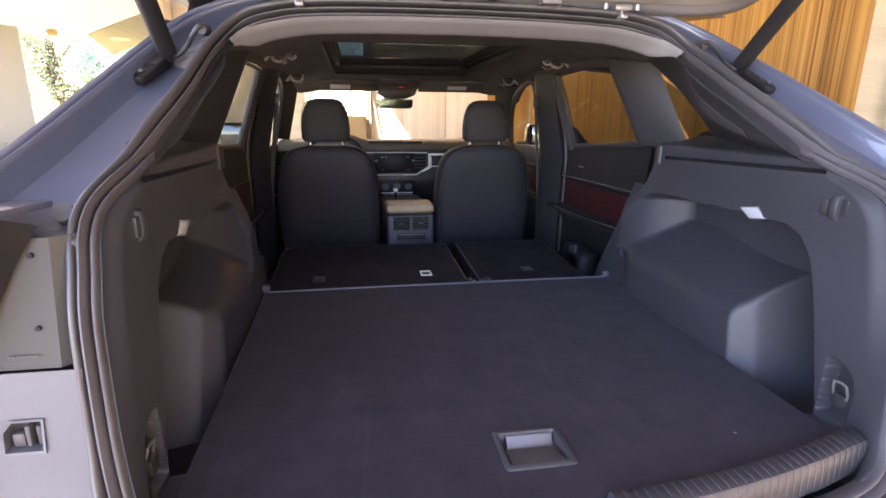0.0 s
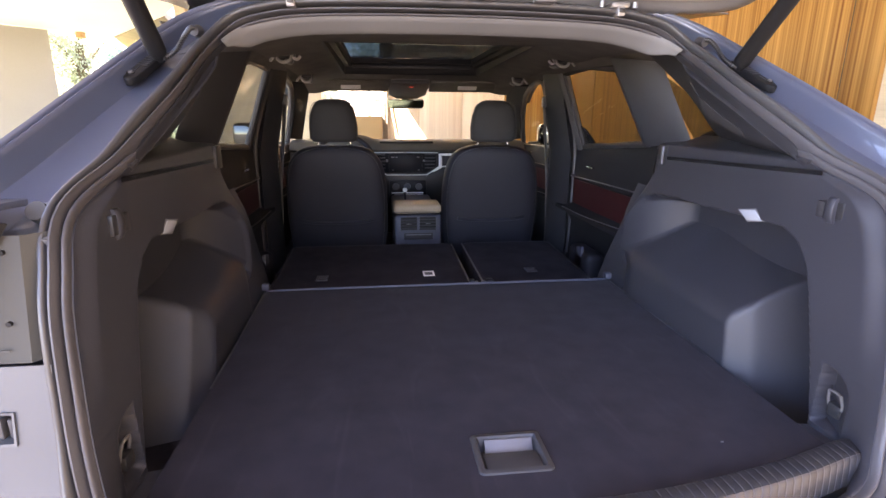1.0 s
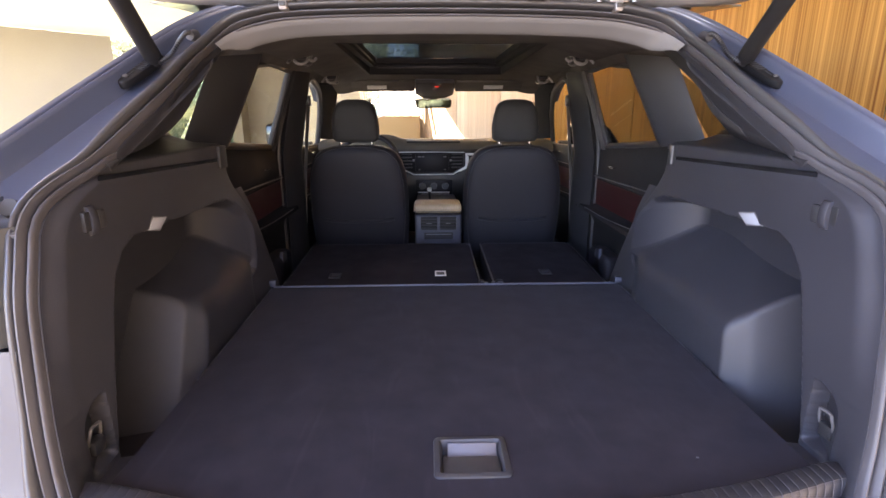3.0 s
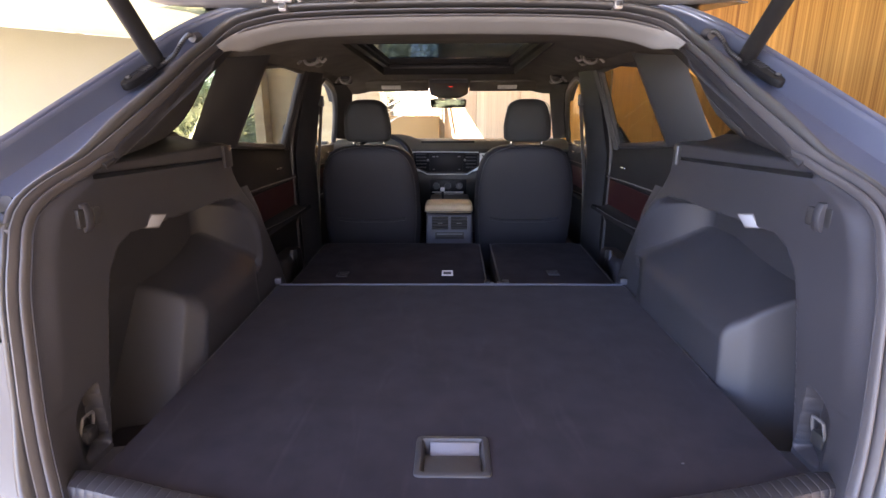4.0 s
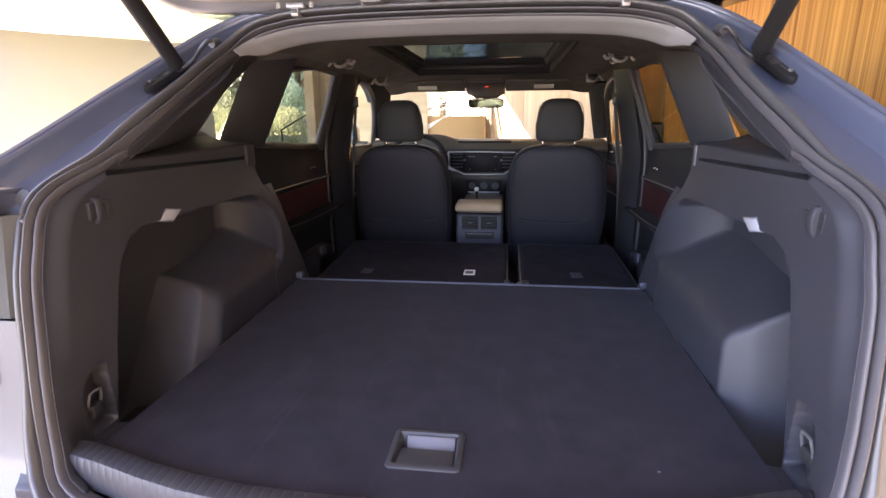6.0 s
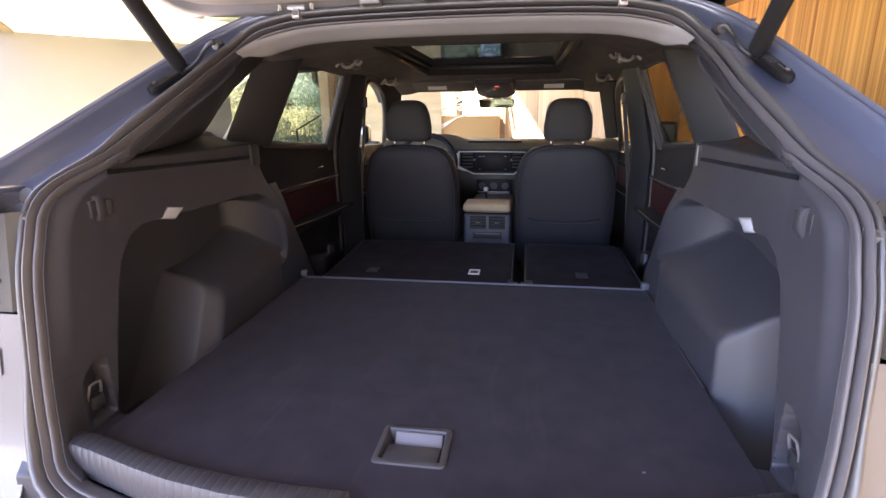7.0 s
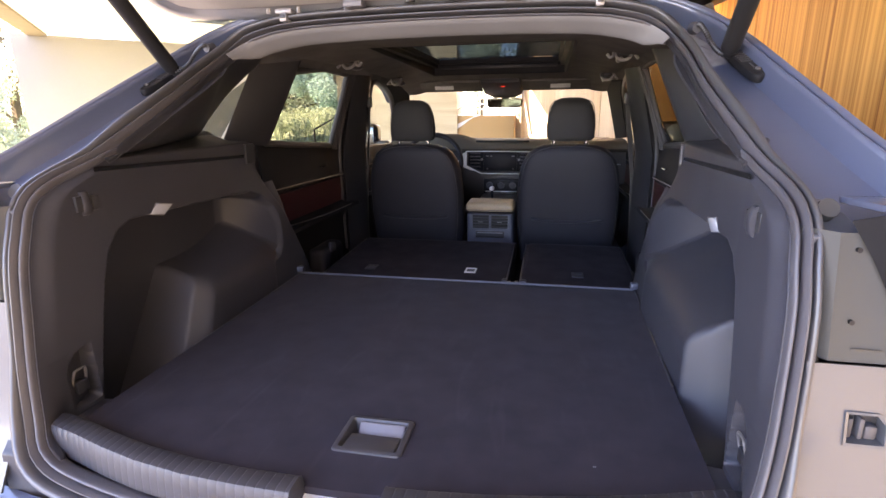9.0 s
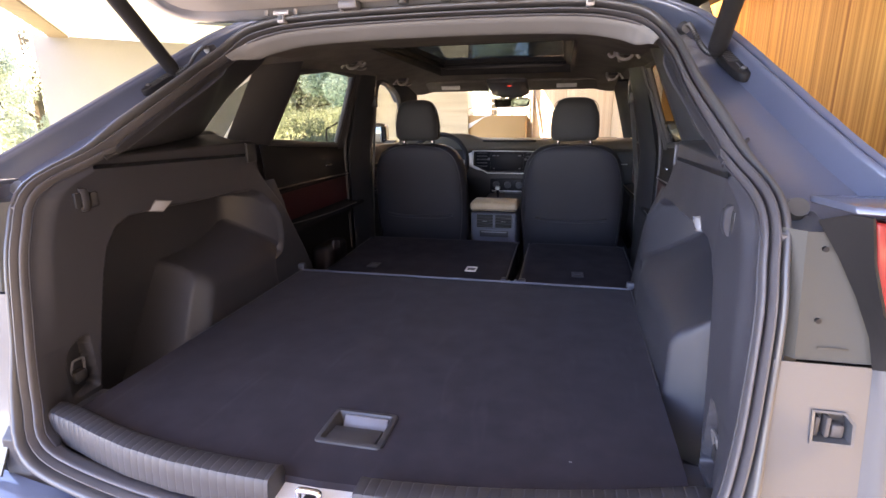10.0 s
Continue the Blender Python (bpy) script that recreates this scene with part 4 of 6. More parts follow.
    # ribbed edge of the door between glass and centre pillar
    part("door_edge", thick(grid([[Vector((s * x, y, z)) for x, y, z in ((0.712 + 0.36 * (1.53 - zz), 1.850, zz), (0.700 + 0.36 * (1.53 - zz), 1.862, zz), (0.700 + 0.36 * (1.53 - zz), 1.880, zz), (0.712 + 0.36 * (1.53 - zz), 1.884, zz), (0.712 + 0.36 * (1.53 - zz), 1.894, zz), (0.698 + 0.36 * (1.53 - zz), 1.898, zz), (0.698 + 0.36 * (1.53 - zz), 1.93, zz), (0.690 + 0.36 * (1.53 - zz), 1.972, zz))] for zz in (1.545, 1.48, 1.40, 1.32, 1.25, 1.19, 1.12, 1.00)]), 0.003), TRIMSOFT, car, "dark ribbed door edge", 30)
    for dy in (0.0, 0.022, 0.040):
        part("door_rib", tube([(s * (0.690 + 0.36 * (1.53 - zz)), 1.866 + dy, zz) for zz in (1.545, 1.42, 1.30, 1.16, 1.02)], 0.0042, 30, 6), HANDLEGREY, car)
    # front door opening
    loop = [(0.700, 2.190, 1.518), (0.700, 2.40, 1.512), (0.725, 2.62, 1.462), (0.775, 2.85, 1.350), (0.830, 3.02, 1.195), (0.845, 2.98, 1.130), (0.835, 2.40, 1.152), (0.820, 2.330, 1.170), (0.760, 2.260, 1.345)]
    part("front_door_frame", tube(mirrored(loop, s), 0.018, 90, 8, True), RUBBER, car, "dark frame of the front door glass")
    bm = bmesh.new()
    bm.faces.new([bm.verts.new((s * (x + 0.012), y, z)) for x, y, z in loop])
    pane = part("front_door_glass", thick(bm, 0.003), SIDEGLASS, car, "clear front door glass")
    pane.visible_shadow = False
    part("front_pillar_trim", thick(grid([[Vector((s * x, y, z)) for x, y, z in row] for row in (((0.690, 2.42, 1.525), (0.645, 2.62, 1.535), (0.640, 2.74, 1.520)), ((0.715, 2.62, 1.475), (0.680, 2.74, 1.485), (0.665, 2.84, 1.475)), ((0.770, 2.86, 1.350), (0.735, 2.94, 1.360), (0.720, 3.04, 1.345)), ((0.830, 3.04, 1.190), (0.800, 3.12, 1.180), (0.785, 3.26, 1.170)))]), 0.02), DOORTRIM, car, "dark front pillar trim", 50)
    # outer roof rail
    rows = []
    for y in np.linspace(0.98, 2.74, 34):
        zb = steps(y, [(0.76, 1.46), (1.0, 1.495), (1.2, 1.512), (1.35, 1.522), (1.56, 1.552), (2.2, 1.530), (2.45, 1.515), (2.6, 1.475), (2.74, 1.42)])
        xb = 0.715 + (1.53 - zb) * 0.36
        rows.append([Vector((s * x, y, z)) for x, z in ((0.66, 1.655), (0.73, 1.648), (xb + 0.045, zb + 0.055), (xb + 0.032, zb + 0.006), (xb + 0.006, zb), (xb - 0.004, zb + 0.03), (0.66, zb + 0.08))])
    part("roof_rail", grid(rows), PAINT, car, "painted roof rail above the doors", 50)
    part("quarter_panel_lining", box(s * 0.845 - 0.008, s * 0.845 + 0.008, 0.70, 1.22, 0.50, 1.25, 0.004), TRIM, car)
    # roof rail lining above the doors
    rows = []
    for y in np.linspace(0.80, 2.75, 34):
        zt = steps(y, [(0.80, 1.545), (0.98, 1.562), (1.35, 1.578), (1.8, 1.582), (2.3, 1.57), (2.75, 1.515)])
        rows.append([Vector((s * 0.58, y, zt + 0.012)), Vector((s * 0.63, y, zt + 0.004)), Vector((s * 0.668, y, zt - 0.018)), Vector((s * 0.690, y, zt - 0.035)), Vector((s * 0.72, y, zt - 0.038)), Vector((s * 0.75, y, zt + 0.03))])
    part("roof_rail_lining", thick(grid(rows), 0.003), LINER, car, "dark fabric roof edge", 50)
    # grab handle
    for yc, zc, xc, ang in ((1.545, 1.569, 0.575, 0.0), (2.325, 1.538, 0.592, 0.0)):
        gh = part("grab_handle", tube([(s * (xc + 0.026), yc + 0.01, zc + 0.008), (s * (xc + 0.022), yc - 0.012, zc - 0.012), (s * (xc + 0.006), yc - 0.026, zc - 0.024), (s * (xc - 0.016), yc - 0.028, zc - 0.024), (s * (xc - 0.030), yc - 0.014, zc - 0.010), (s * (xc - 0.030), yc + 0.01, zc + 0.012)], 0.0064, 40, 10), GRAB, car, "pale grey folding grab handle")
        part("grip", tube([(s * (xc - 0.012), yc - 0.020, zc - 0.018), (s * (xc - 0.014), yc + 0.05, zc - 0.022), (s * (xc - 0.012), yc + 0.12, zc - 0.010)], 0.008, 20, 10), HANDLE, gh, "dark grip")
        part("handle_base", box(s * xc - 0.026, s * xc + 0.026, yc - 0.012, yc + 0.03, zc - 0.004, zc + 0.014, 0.006), BLACK, gh)
        part("handle_bar", cylinder((s * (xc + 0.052), yc - 0.01, zc - 0.020), (s * (xc + 0.036), yc + 0.02, zc + 0.006), 0.0055, seg=10), GRAB, gh)
        if yc < 2:
            part("coat_hook", tube([(s * (xc - 0.040), yc + 0.01, zc + 0.010), (s * (xc - 0.042), yc - 0.02, zc - 0.008), (s * (xc - 0.056), yc - 0.026, zc - 0.014), (s * (xc - 0.066), yc - 0.018, zc - 0.002)], 0.006, 24, 8), GRAB, gh, "small pale coat hook")

# rear header trim and headliner
upper = [q for q in spline([Vector((-p[0], p[1], p[2])) for p in OPENING[5:0:-1]] + [Vector(p) for p in OPENING[:6]], 70)]
rows = []
for p in upper:
    if p.z < 1.500:
        continue
    o = Vector((math.copysign(0.8 * ease(0.38, 0.55, abs(p.x)), p.x), 0, 1.0)).normalized()
    taper = 1 - 0.8 * ease(1.535, 1.502, p.z)
    rows.append([p + o * 0.006 + Vector((0, -0.004, 0)), p - o * 0.002] + [p + (Vector((0, dy, 0)) - o * dz) * taper for dy, dz in ((0.012, 0.009), (0.034, 0.022), (0.047, 0.029), (0.054, 0.030), (0.060, 0.027), (0.11, -0.002))])
part("rear_header_trim", thick(grid(rows), 0.003), HEADER, car, "grey plastic header trim above the opening", 50)


def liner_z(x, y):
    z = steps(y, [(0.76, 1.560), (0.95, 1.585), (1.3, 1.602), (1.9, 1.606), (2.35, 1.590), (2.6, 1.558), (2.82, 1.508)])
    return z - 0.035 * ease(0.42, 0.62, abs(x))


SX0, SX1, SY0, SY1 = -0.395, 0.375, 1.30, 2.46
xs = sorted(set([round(v, 4) for v in np.linspace(-0.64, 0.64, 33)] + [SX0, SX1]))
ys = sorted(set([round(v, 4) for v in np.linspace(0.746, 2.80, 45)] + [SY0, SY1]))
bm = bmesh.new()
vs = {(x, y): bm.verts.new((x, y, liner_z(x, y))) for x in xs for y in ys}
for x, x2 in zip(xs, xs[1:]):
    for y, y2 in zip(ys, ys[1:]):
        if not (SX0 - 1e-4 <= x and x2 <= SX1 + 1e-4 and SY0 - 1e-4 <= y and y2 <= SY1 + 1e-4):
            bm.faces.new((vs[x, y], vs[x2, y], vs[x2, y2], vs[x, y2]))
headliner = part("headliner", thick(bm, 0.006), LINER, car, "dark fabric headliner", 50)
roof = part("roof", thick(grid([[Vector((x, y, 1.668 + 0.03 * (1 - (x / 0.7) ** 2) - 0.06 * abs((y - 1.7) / 1.1) ** 3)) for x in np.linspace(-0.76, 0.76, 25)] for y in (0.745, 0.9, 1.1, 1.29)]), 0.004), PAINT, car, "grey-blue painted roof")
for x0, x1, y0, y1 in ((-0.76, -0.40, 1.29, 2.50), (0.38, 0.76, 1.29, 2.50), (-0.76, 0.76, 2.50, 2.80)):
    part("roof_panel", box(x0, x1, y0, y1, 1.655, 1.672, 0.003), PAINT, roof)
# sunroof: stepped frame, glass, folded blind
rim = [(SX0, SY0), (SX1, SY0), (SX1, SY1), (SX0, SY1), (SX0, SY0)]
cx, cy = (SX0 + SX1) / 2, (SY0 + SY1) / 2
rows = []
for g, z in ((0.012, -0.001), (0.0, -0.004), (-0.004, 0.004), (-0.004, 0.026), (-0.028, 0.028), (-0.030, 0.044), (-0.040, 0.046), (-0.040, 0.068)):
    rows.append([Vector((x + g * math.copysign(1, x - cx), y + g * math.copysign(1, y - cy), (liner_z(x, y) if abs(z) < 0.01 else 1.585) + z)) for x, y in rim])
sunroof = part("sunroof_frame", thick(grid(rows), 0.003), STRUT, car, "stepped dark frame of the sunroof", 30)
part("sunroof_glass", box(SX0 + 0.02, SX1 - 0.02, SY0 + 0.02, SY1 - 0.02, 1.655, 1.660), ROOFGLASS, sunroof, "dark tinted sunroof glass")
part("wind_deflector", box(SX0 + 0.05, SX1 - 0.05, SY1 - 0.06, SY1 - 0.045, 1.60, 1.618, 0.003), BLACK, sunroof)

# windscreen
bm = grid([[Vector((x, y + 0.05 * (1 - (x / 0.75) ** 2), z)) for x in np.linspace(-w, w, 13)] for w, y, z in ((0.640, 2.76, 1.525), (0.70, 2.95, 1.40), (0.76, 3.18, 1.26), (0.80, 3.36, 1.14))])
pane = part("windscreen", thick(bm, 0.004), CLEAR, car, "clear windscreen")
pane.visible_shadow = False

# cabin doors
for s in (1, -1):
    for nm, y0, y1 in (("rear_door", 1.13, 2.02), ("front_door", 2.06, 3.20)):
        zt = (lambda y: 1.250 - 0.072 * (y - 1.2) / 0.72) if nm == "rear_door" else (lambda y: 1.168 - 0.03 * (y - 2.06))
        rows = []
        for y in np.linspace(y0, y1, 14):
            t = zt(y)
            rows.append([Vector((s * x, y, z)) for x, z in ((0.880, t - 0.004), (0.826, t), (0.815, t - 0.012), (0.806, t - 0.08), (0.803, t - 0.145), (0.800, 1.036), (0.806, 1.030), (0.806, 0.900), (0.790, 0.885), (0.752, 0.878), (0.748, 0.862), (0.790, 0.845), (0.805, 0.80), (0.800, 0.55), (0.83, 0.50), (0.88, 0.50))])
        door = part(nm, thick(grid(rows), 0.003), DOORTRIM, car, "dark plastic door lining with a burgundy panel", 40)
        part("door_insert", thick(grid([[Vector((s * 0.8015, y, z)) for z in (1.026, 1.022, 0.906, 0.902)] for y in (y0 + 0.05, y0 + 0.06, y1 - 0.14, y1 - 0.12)]), 0.003), RED, door, "burgundy leatherette insert")
        part("trim_strip", tube([(s * 0.799, y0 + 0.02, 1.052), (s * 0.798, (y0 + y1) / 2, 1.046), (s * 0.799, y1 - 0.04, 1.036)], 0.003, 24, 8), HANDLE if nm == "rear_door" else DASH, door, "slim silver trim strip")
        part("armrest_trim", tube([(s * 0.752, y0 + 0.04, 0.905), (s * 0.748, (y0 + y1) / 2, 0.884), (s * 0.752, y1 - 0.10, 0.878)], 0.0025, 24, 8), HANDLE, door)
        part("door_handle", box(s * 0.795 - 0.008, s * 0.795 + 0.006, 1.655 if nm == "rear_door" else 2.66, 1.725 if nm == "rear_door" else 2.75, 1.101, 1.109, 0.003), CHROME, door, "chrome door handle")
    mirror = part("wing_mirror", box(s * 1.06 - 0.12, s * 1.06 + 0.12, 2.95, 3.08, 1.135, 1.285, 0.035, 4), GLOSS, car, "black wing mirror")
    part("mirror_glass", box(s * 1.06 - 0.10, s * 1.06 + 0.10, 2.944, 2.952, 1.150, 1.268, 0.004), WINGGLASS, mirror, "mirror glass")
    part("mirror_foot", box(s * 0.93 - 0.06, s * 0.93 + 0.06, 2.98, 3.04, 1.12, 1.16, 0.01), BLACK, mirror)

# lower body, closing the car round the cabin
for s in (1, -1):
    rows = []
    for y in np.linspace(0.16, 4.62, 40):
        bul = 0.03 * math.sin(math.pi * (y - 0.16) / 4.46)
        zt = steps(y, [(0.16, 1.20), (1.2, 1.235), (2.0, 1.17), (3.2, 1.12), (4.62, 0.86)])
        rows.append([Vector((s * x, y, z)) for x, z in ((0.845 + bul, zt), (0.93 + bul, zt - 0.05), (0.955 + bul, zt - 0.16), (0.95 + bul, 0.72), (0.965 + bul, 0.62), (0.93 + bul, 0.36), (0.86, 0.30))])
    part("body_side", thick(grid(rows), 0.004), PAINT, car, "grey-blue painted body side")
    for yw in (0.78, 3.74):
        wheel = part("wheel", bmesh.new(), TYRE, car)
        w0 = s * 0.80
        bm = bmesh.new()
        prof = [(0.25, -0.11), (0.34, -0.12), (0.372, -0.10), (0.378, 0), (0.372, 0.10), (0.34, 0.12), (0.25, 0.11)]
        rows = [[Vector((w0 + dx * s, yw + r * math.cos(a), 0.38 + r * math.sin(a))) for r, dx in prof] for a in (2 * math.pi * k / 40 for k in range(40))]
        part("tyre", grid(rows, True), TYRE, wheel)
        part("rim", cylinder((w0 + s * 0.05, yw, 0.38), (w0 + s * 0.09, yw, 0.38), 0.25, 0.24, 32), SILVER, wheel)
part("bonnet", thick(grid([[Vector((x, y, z - 0.10 * abs(x / 0.9) ** 3)) for x in np.linspace(-0.90, 0.90, 21)] for y, z in ((3.36, 1.125), (3.7, 1.115), (4.2, 1.05), (4.55, 0.96), (4.68, 0.88), (4.74, 0.70), (4.74, 0.35))]), 0.004), PAINT, car, "grey-blue painted bonnet and nose")
part("underbody", box(-0.86, 0.86, -0.05, 4.6, 0.28, 0.34, 0.01), BLACK, car)
part("cabin_floor", box(-0.80, 0.80, 0.95, 3.2, 0.42, 0.46, 0.01), CARPET, car, "dark cabin carpet")
part("cargo_well", box(-0.63, 0.63, -0.06, 1.04, 0.60, 0.64, 0.01), BLACK, car)
part("heel_wall", box(-0.62, 0.62, 1.000, 1.020, 0.46, 0.752, 0.004), SEATCARPET, car)

# ---------------------------------------------------------------- things inside
# carpeted cargo floor with its pull handle
floor = thing("cargo_floor", "flat charcoal carpeted cargo floor panel with a pull handle", "cargo floor")
HX0, HX1, HY0, HY1 = -0.045, 0.058, 0.030, 0.112
xs = sorted(set([round(v, 4) for v in np.linspace(-0.572, 0.572, 45)] + [HX0, HX1]))


def floor_edge(y):
    return steps(y, [(-0.1, 0.570), (0.03, 0.574), (0.33, 0.577), (0.60, 0.582), (0.98, 0.592)])


bm = bmesh.new()
rows = {}
yrows = [("e", 0.0), ("e", 0.5), ("y", HY0), ("y", HY1)] + [("y", round(v, 4)) for v in np.linspace(0.15, 0.985, 26)]
vs = {}
for i, (k, v) in enumerate(yrows):
    for x in xs:
        back = sill_y(x) + 0.005
        y = back + (HY0 - back) * v if k == "e" else v
        xx = x * floor_edge(y) / 0.572 if not HX0 <= x <= HX1 else x
        z = 0.780 - (0.004 if i in (len(yrows) - 1,) else 0)
        vs[i, x] = bm.verts.new((xx, y, z))
for i in range(len(yrows) - 1):
    for x, x2 in zip(xs, xs[1:]):
        if i == 2 and HX0 - 1e-4 <= x and x2 <= HX1 + 1e-4:
            continue
        bm.faces.new((vs[i, x], vs[i, x2], vs[i + 1, x2], vs[i + 1, x]))
bmesh.ops.recalc_face_normals(bm, faces=bm.faces[:])
for f in bm.faces:
    if f.normal.z < 0:
        f.normal_flip()
r = bmesh.ops.extrude_face_region(bm, geom=bm.faces[:])
bmesh.ops.translate(bm, verts=[g for g in r["geom"] if isinstance(g, bmesh.types.BMVert)], vec=(0, 0, -0.022))
bmesh.ops.recalc_face_normals(bm, faces=bm.faces[:])
panel = part("carpet_panel", bm, CARPET, floor, "charcoal needle-felt carpet", 40)
part("front_binding", tube([(-0.59, 0.986, 0.778), (-0.3, 0.990, 0.778), (0.3, 0.992, 0.778), (0.59, 0.990, 0.778)], 0.0045, 30, 8), CONSOLE, floor, "pale edge binding")
for s in (1, -1):
    part("edge_binding", tube([(s * 0.577, 0.35, 0.778), (s * 0.583, 0.62, 0.778), (s * 0.594, 0.985, 0.778)], 0.0035, 30, 8), TRIM, floor)
rows = []
for g, z, r in ((0.013, 0.7805, 0.010), (0.012, 0.7835, 0.009), (0.009, 0.7848, 0.007), (0.003, 0.7848, 0.005), (0.0, 0.780, 0.004), (-0.003, 0.757, 0.004)):
    row = []
    for cx, cy, a0 in ((HX1 + g - r, HY1 + g - r, 0), (HX0 - g + r, HY1 + g - r, 90), (HX0 - g + r, HY0 - g + r, 180), (HX1 + g - r, HY0 - g + r, 270)):
        row += [Vector((cx + r * math.cos(radians(a0 + 18 * k)), cy + r * math.sin(radians(a0 + 18 * k)), z)) for k in range(6)]
    rows.append(row + row[:1])
part("handle_frame", grid(rows), HANDLEGREY, floor, "grey plastic handle frame", 30)
part("handle_well", box(HX0, HX1, HY0, HY1, 0.752, 0.757), HANDLEGREY, floor)
part("handle_flap", slab([Vector((HX0 + 0.004, y, z)) for y, z in ((HY0 + 0.001, 0.7815), (HY0 + 0.001, 0.778), (HY0 + 0.048, 0.771), (HY0 + 0.050, 0.7755))], (HX1 - HX0 - 0.008, 0, 0), 0.001), HANDLEGREY, floor, "grey finger flap")
part("handle_back", slab([Vector((HX0 + 0.012, y, z)) for y, z in ((HY1 - 0.003, 0.7825), (HY1 - 0.006, 0.7825), (HY1 - 0.024, 0.760), (HY1 - 0.018, 0.758))], (HX1 - HX0 - 0.016, 0, 0), 0.001), PALE, floor, "pale grey inner lip")
solid("crumb", box(0.3905, 0.3955, 0.0545, 0.0572, 0.7805, 0.7825, 0.0008), PALE, "tiny pale crumb lying on the carpet", "crumb")


# folded rear backrests
def folded_back(x0, x1, label, latches):
    ob = thing("rear_seat_back", label, "car seat", "folded rear seat backs")
    rows = []

    def zz(y):
        return steps(y, [(1.20, 0.676), (1.40, 0.691), (1.80, 0.699), (1.88, 0.700)])
    outline = []
    r = 0.045
    y0, y1 = 1.215, 1.875
    for cx, cy, a0 in ((x1 - r, y1 - r, 0), (x0 + r, y1 - r, 90), (x0 + r, y0 + r, 180), (x1 - r, y0 + r, 270)):
        for k in range(7):
            a = radians(a0 + 15 * k)
            outline.append((cx + r * math.cos(a), cy + r * math.sin(a)))
    mx, my = (x0 + x1) / 2, (y0 + y1) / 2
    for g, d in ((1.0, -0.13), (1.0, -0.03), (0.996, -0.012), (0.985, -0.003), (0.965, 0.0), (0.90, 0.001)):
        rows.append([Vector((mx + (x - mx) * (1 - (1 - g) * 0.45 / (x1 - x0)), my + (y - my) * (1 - (1 - g) * 0.7), zz(y) + d)) for x, y in outline + outline[:1]])
    bm = grid(rows)
    inner = [bm.verts.new((v.x, v.y, v.z)) for v in rows[-1][:-1]]
    bm.faces.new(inner)
    bmesh.ops.remove_doubles(bm, verts=bm.verts[:], dist=1e-5)
    bmesh.ops.recalc_face_normals(bm, faces=bm.faces[:])
    part("back_panel", bm, SEATCARPET, ob, "black carpeted back", 50)
    pipe = [Vector((mx + (x - mx) * 0.992, my + (y - my) * 0.992, zz(y) - 0.002)) for x, y in outline]
    part("piping", tube(pipe, 0.004, 120, 6, True), TRIM, ob, "raised edge piping")
    for lx, ly, mat in latches:
        z = zz(ly) + 0.001
        part("anchor_frame", grid([[Vector((lx + a * w, ly + b * w * 1.35, z + h)) for a, b in ((-1, -1), (1, -1), (1, 1), (-1, 1), (-1, -1))] for w, h in ((0.024, 0), (0.023, 0.004), (0.018, 0.004), (0.016, 0.0))]), mat, ob, "tether anchor frame", 30)
        part("anchor_well", box(lx - 0.017, lx + 0.017, ly - 0.023, ly + 0.023, z - 0.004, z + 0.0012), BLACK, ob)
        part("anchor_bar", box(lx - 0.013, lx + 0.013, ly - 0.002, ly + 0.002, z + 0.001, z + 0.003, 0.001), CONSOLE, ob)
    return ob


folded_back(-0.652, 0.152, "wide rear seat back folded flat, black carpeted", [(-0.455, 1.375, TRIM), (-0.012, 1.390, WHITE)])
folded_back(0.202, 0.665, "narrow rear seat back folded flat, black carpeted", [(0.436, 1.395, TRIM)])
hinge = thing("seat_hinge", "dark hinge with a pale belt tab between the folded backs", "hinge")
part("hinge_cover", box(0.150, 0.212, 1.16, 1.24, 0.60, 0.694, 0.01), BLACK, hinge)
part("hinge_cap", box(0.136, 0.158, 1.222, 1.250, 0.668, 0.712, 0.005), TRIM, hinge)
part("hinge_cap", box(0.204, 0.232, 1.222, 1.250, 0.664, 0.712, 0.005), TRIM, hinge)
part("belt_tab", box(0.160, 0.172, 1.222, 1.244, 0.66, 0.704, 0.003), PALE, hinge)
part("belt_tab", box(0.186, 0.200, 1.222, 1.244, 0.66, 0.706, 0.003), PALE, hinge)
for s in (1, -1):
    bol = thing("side_bolster", "black leatherette bolster beside the folded seat", "seat bolster", "seat bolsters")
    part("bolster", box(s * 0.745 - 0.045, s * 0.745 + 0.045, 1.42, 1.66, 0.50, 0.745, 0.03, 4), LEATHER, bol)
    part("bolster_plate", slab([Vector((s * 0.70, y, z)) for y, z in ((1.46, 0.60), (1.58, 0.60), (1.56, 0.75), (1.50, 0.765))], (s * 0.015, 0, 0), 0.004), CONSOLE, bol, "grey plastic side cover")


# front seats
def cushion(levels, seg=36, power=4.0, centre=0.0):
    """A padded form: for each height its half width, half depth and middle."""
    rows = []
    for z, w, d, y in levels:
        row = []
        for k in range(seg + 1):
            a = 2 * math.pi * k / seg
            c, s = math.cos(a), math.sin(a)
            row.append(Vector((centre + w * math.copysign(abs(c) ** (2 / power), c), y + d * math.copysign(abs(s) ** (2 / power), s), z)))
        rows.append(row)
    bm = grid(rows)
    bmesh.ops.remove_doubles(bm, verts=bm.verts[:], dist=1e-5)
    bmesh.ops.holes_fill(bm, edges=[e for e in bm.edges if e.is_boundary])
    bmesh.ops.recalc_face_normals(bm, faces=bm.faces[:])
    return bm


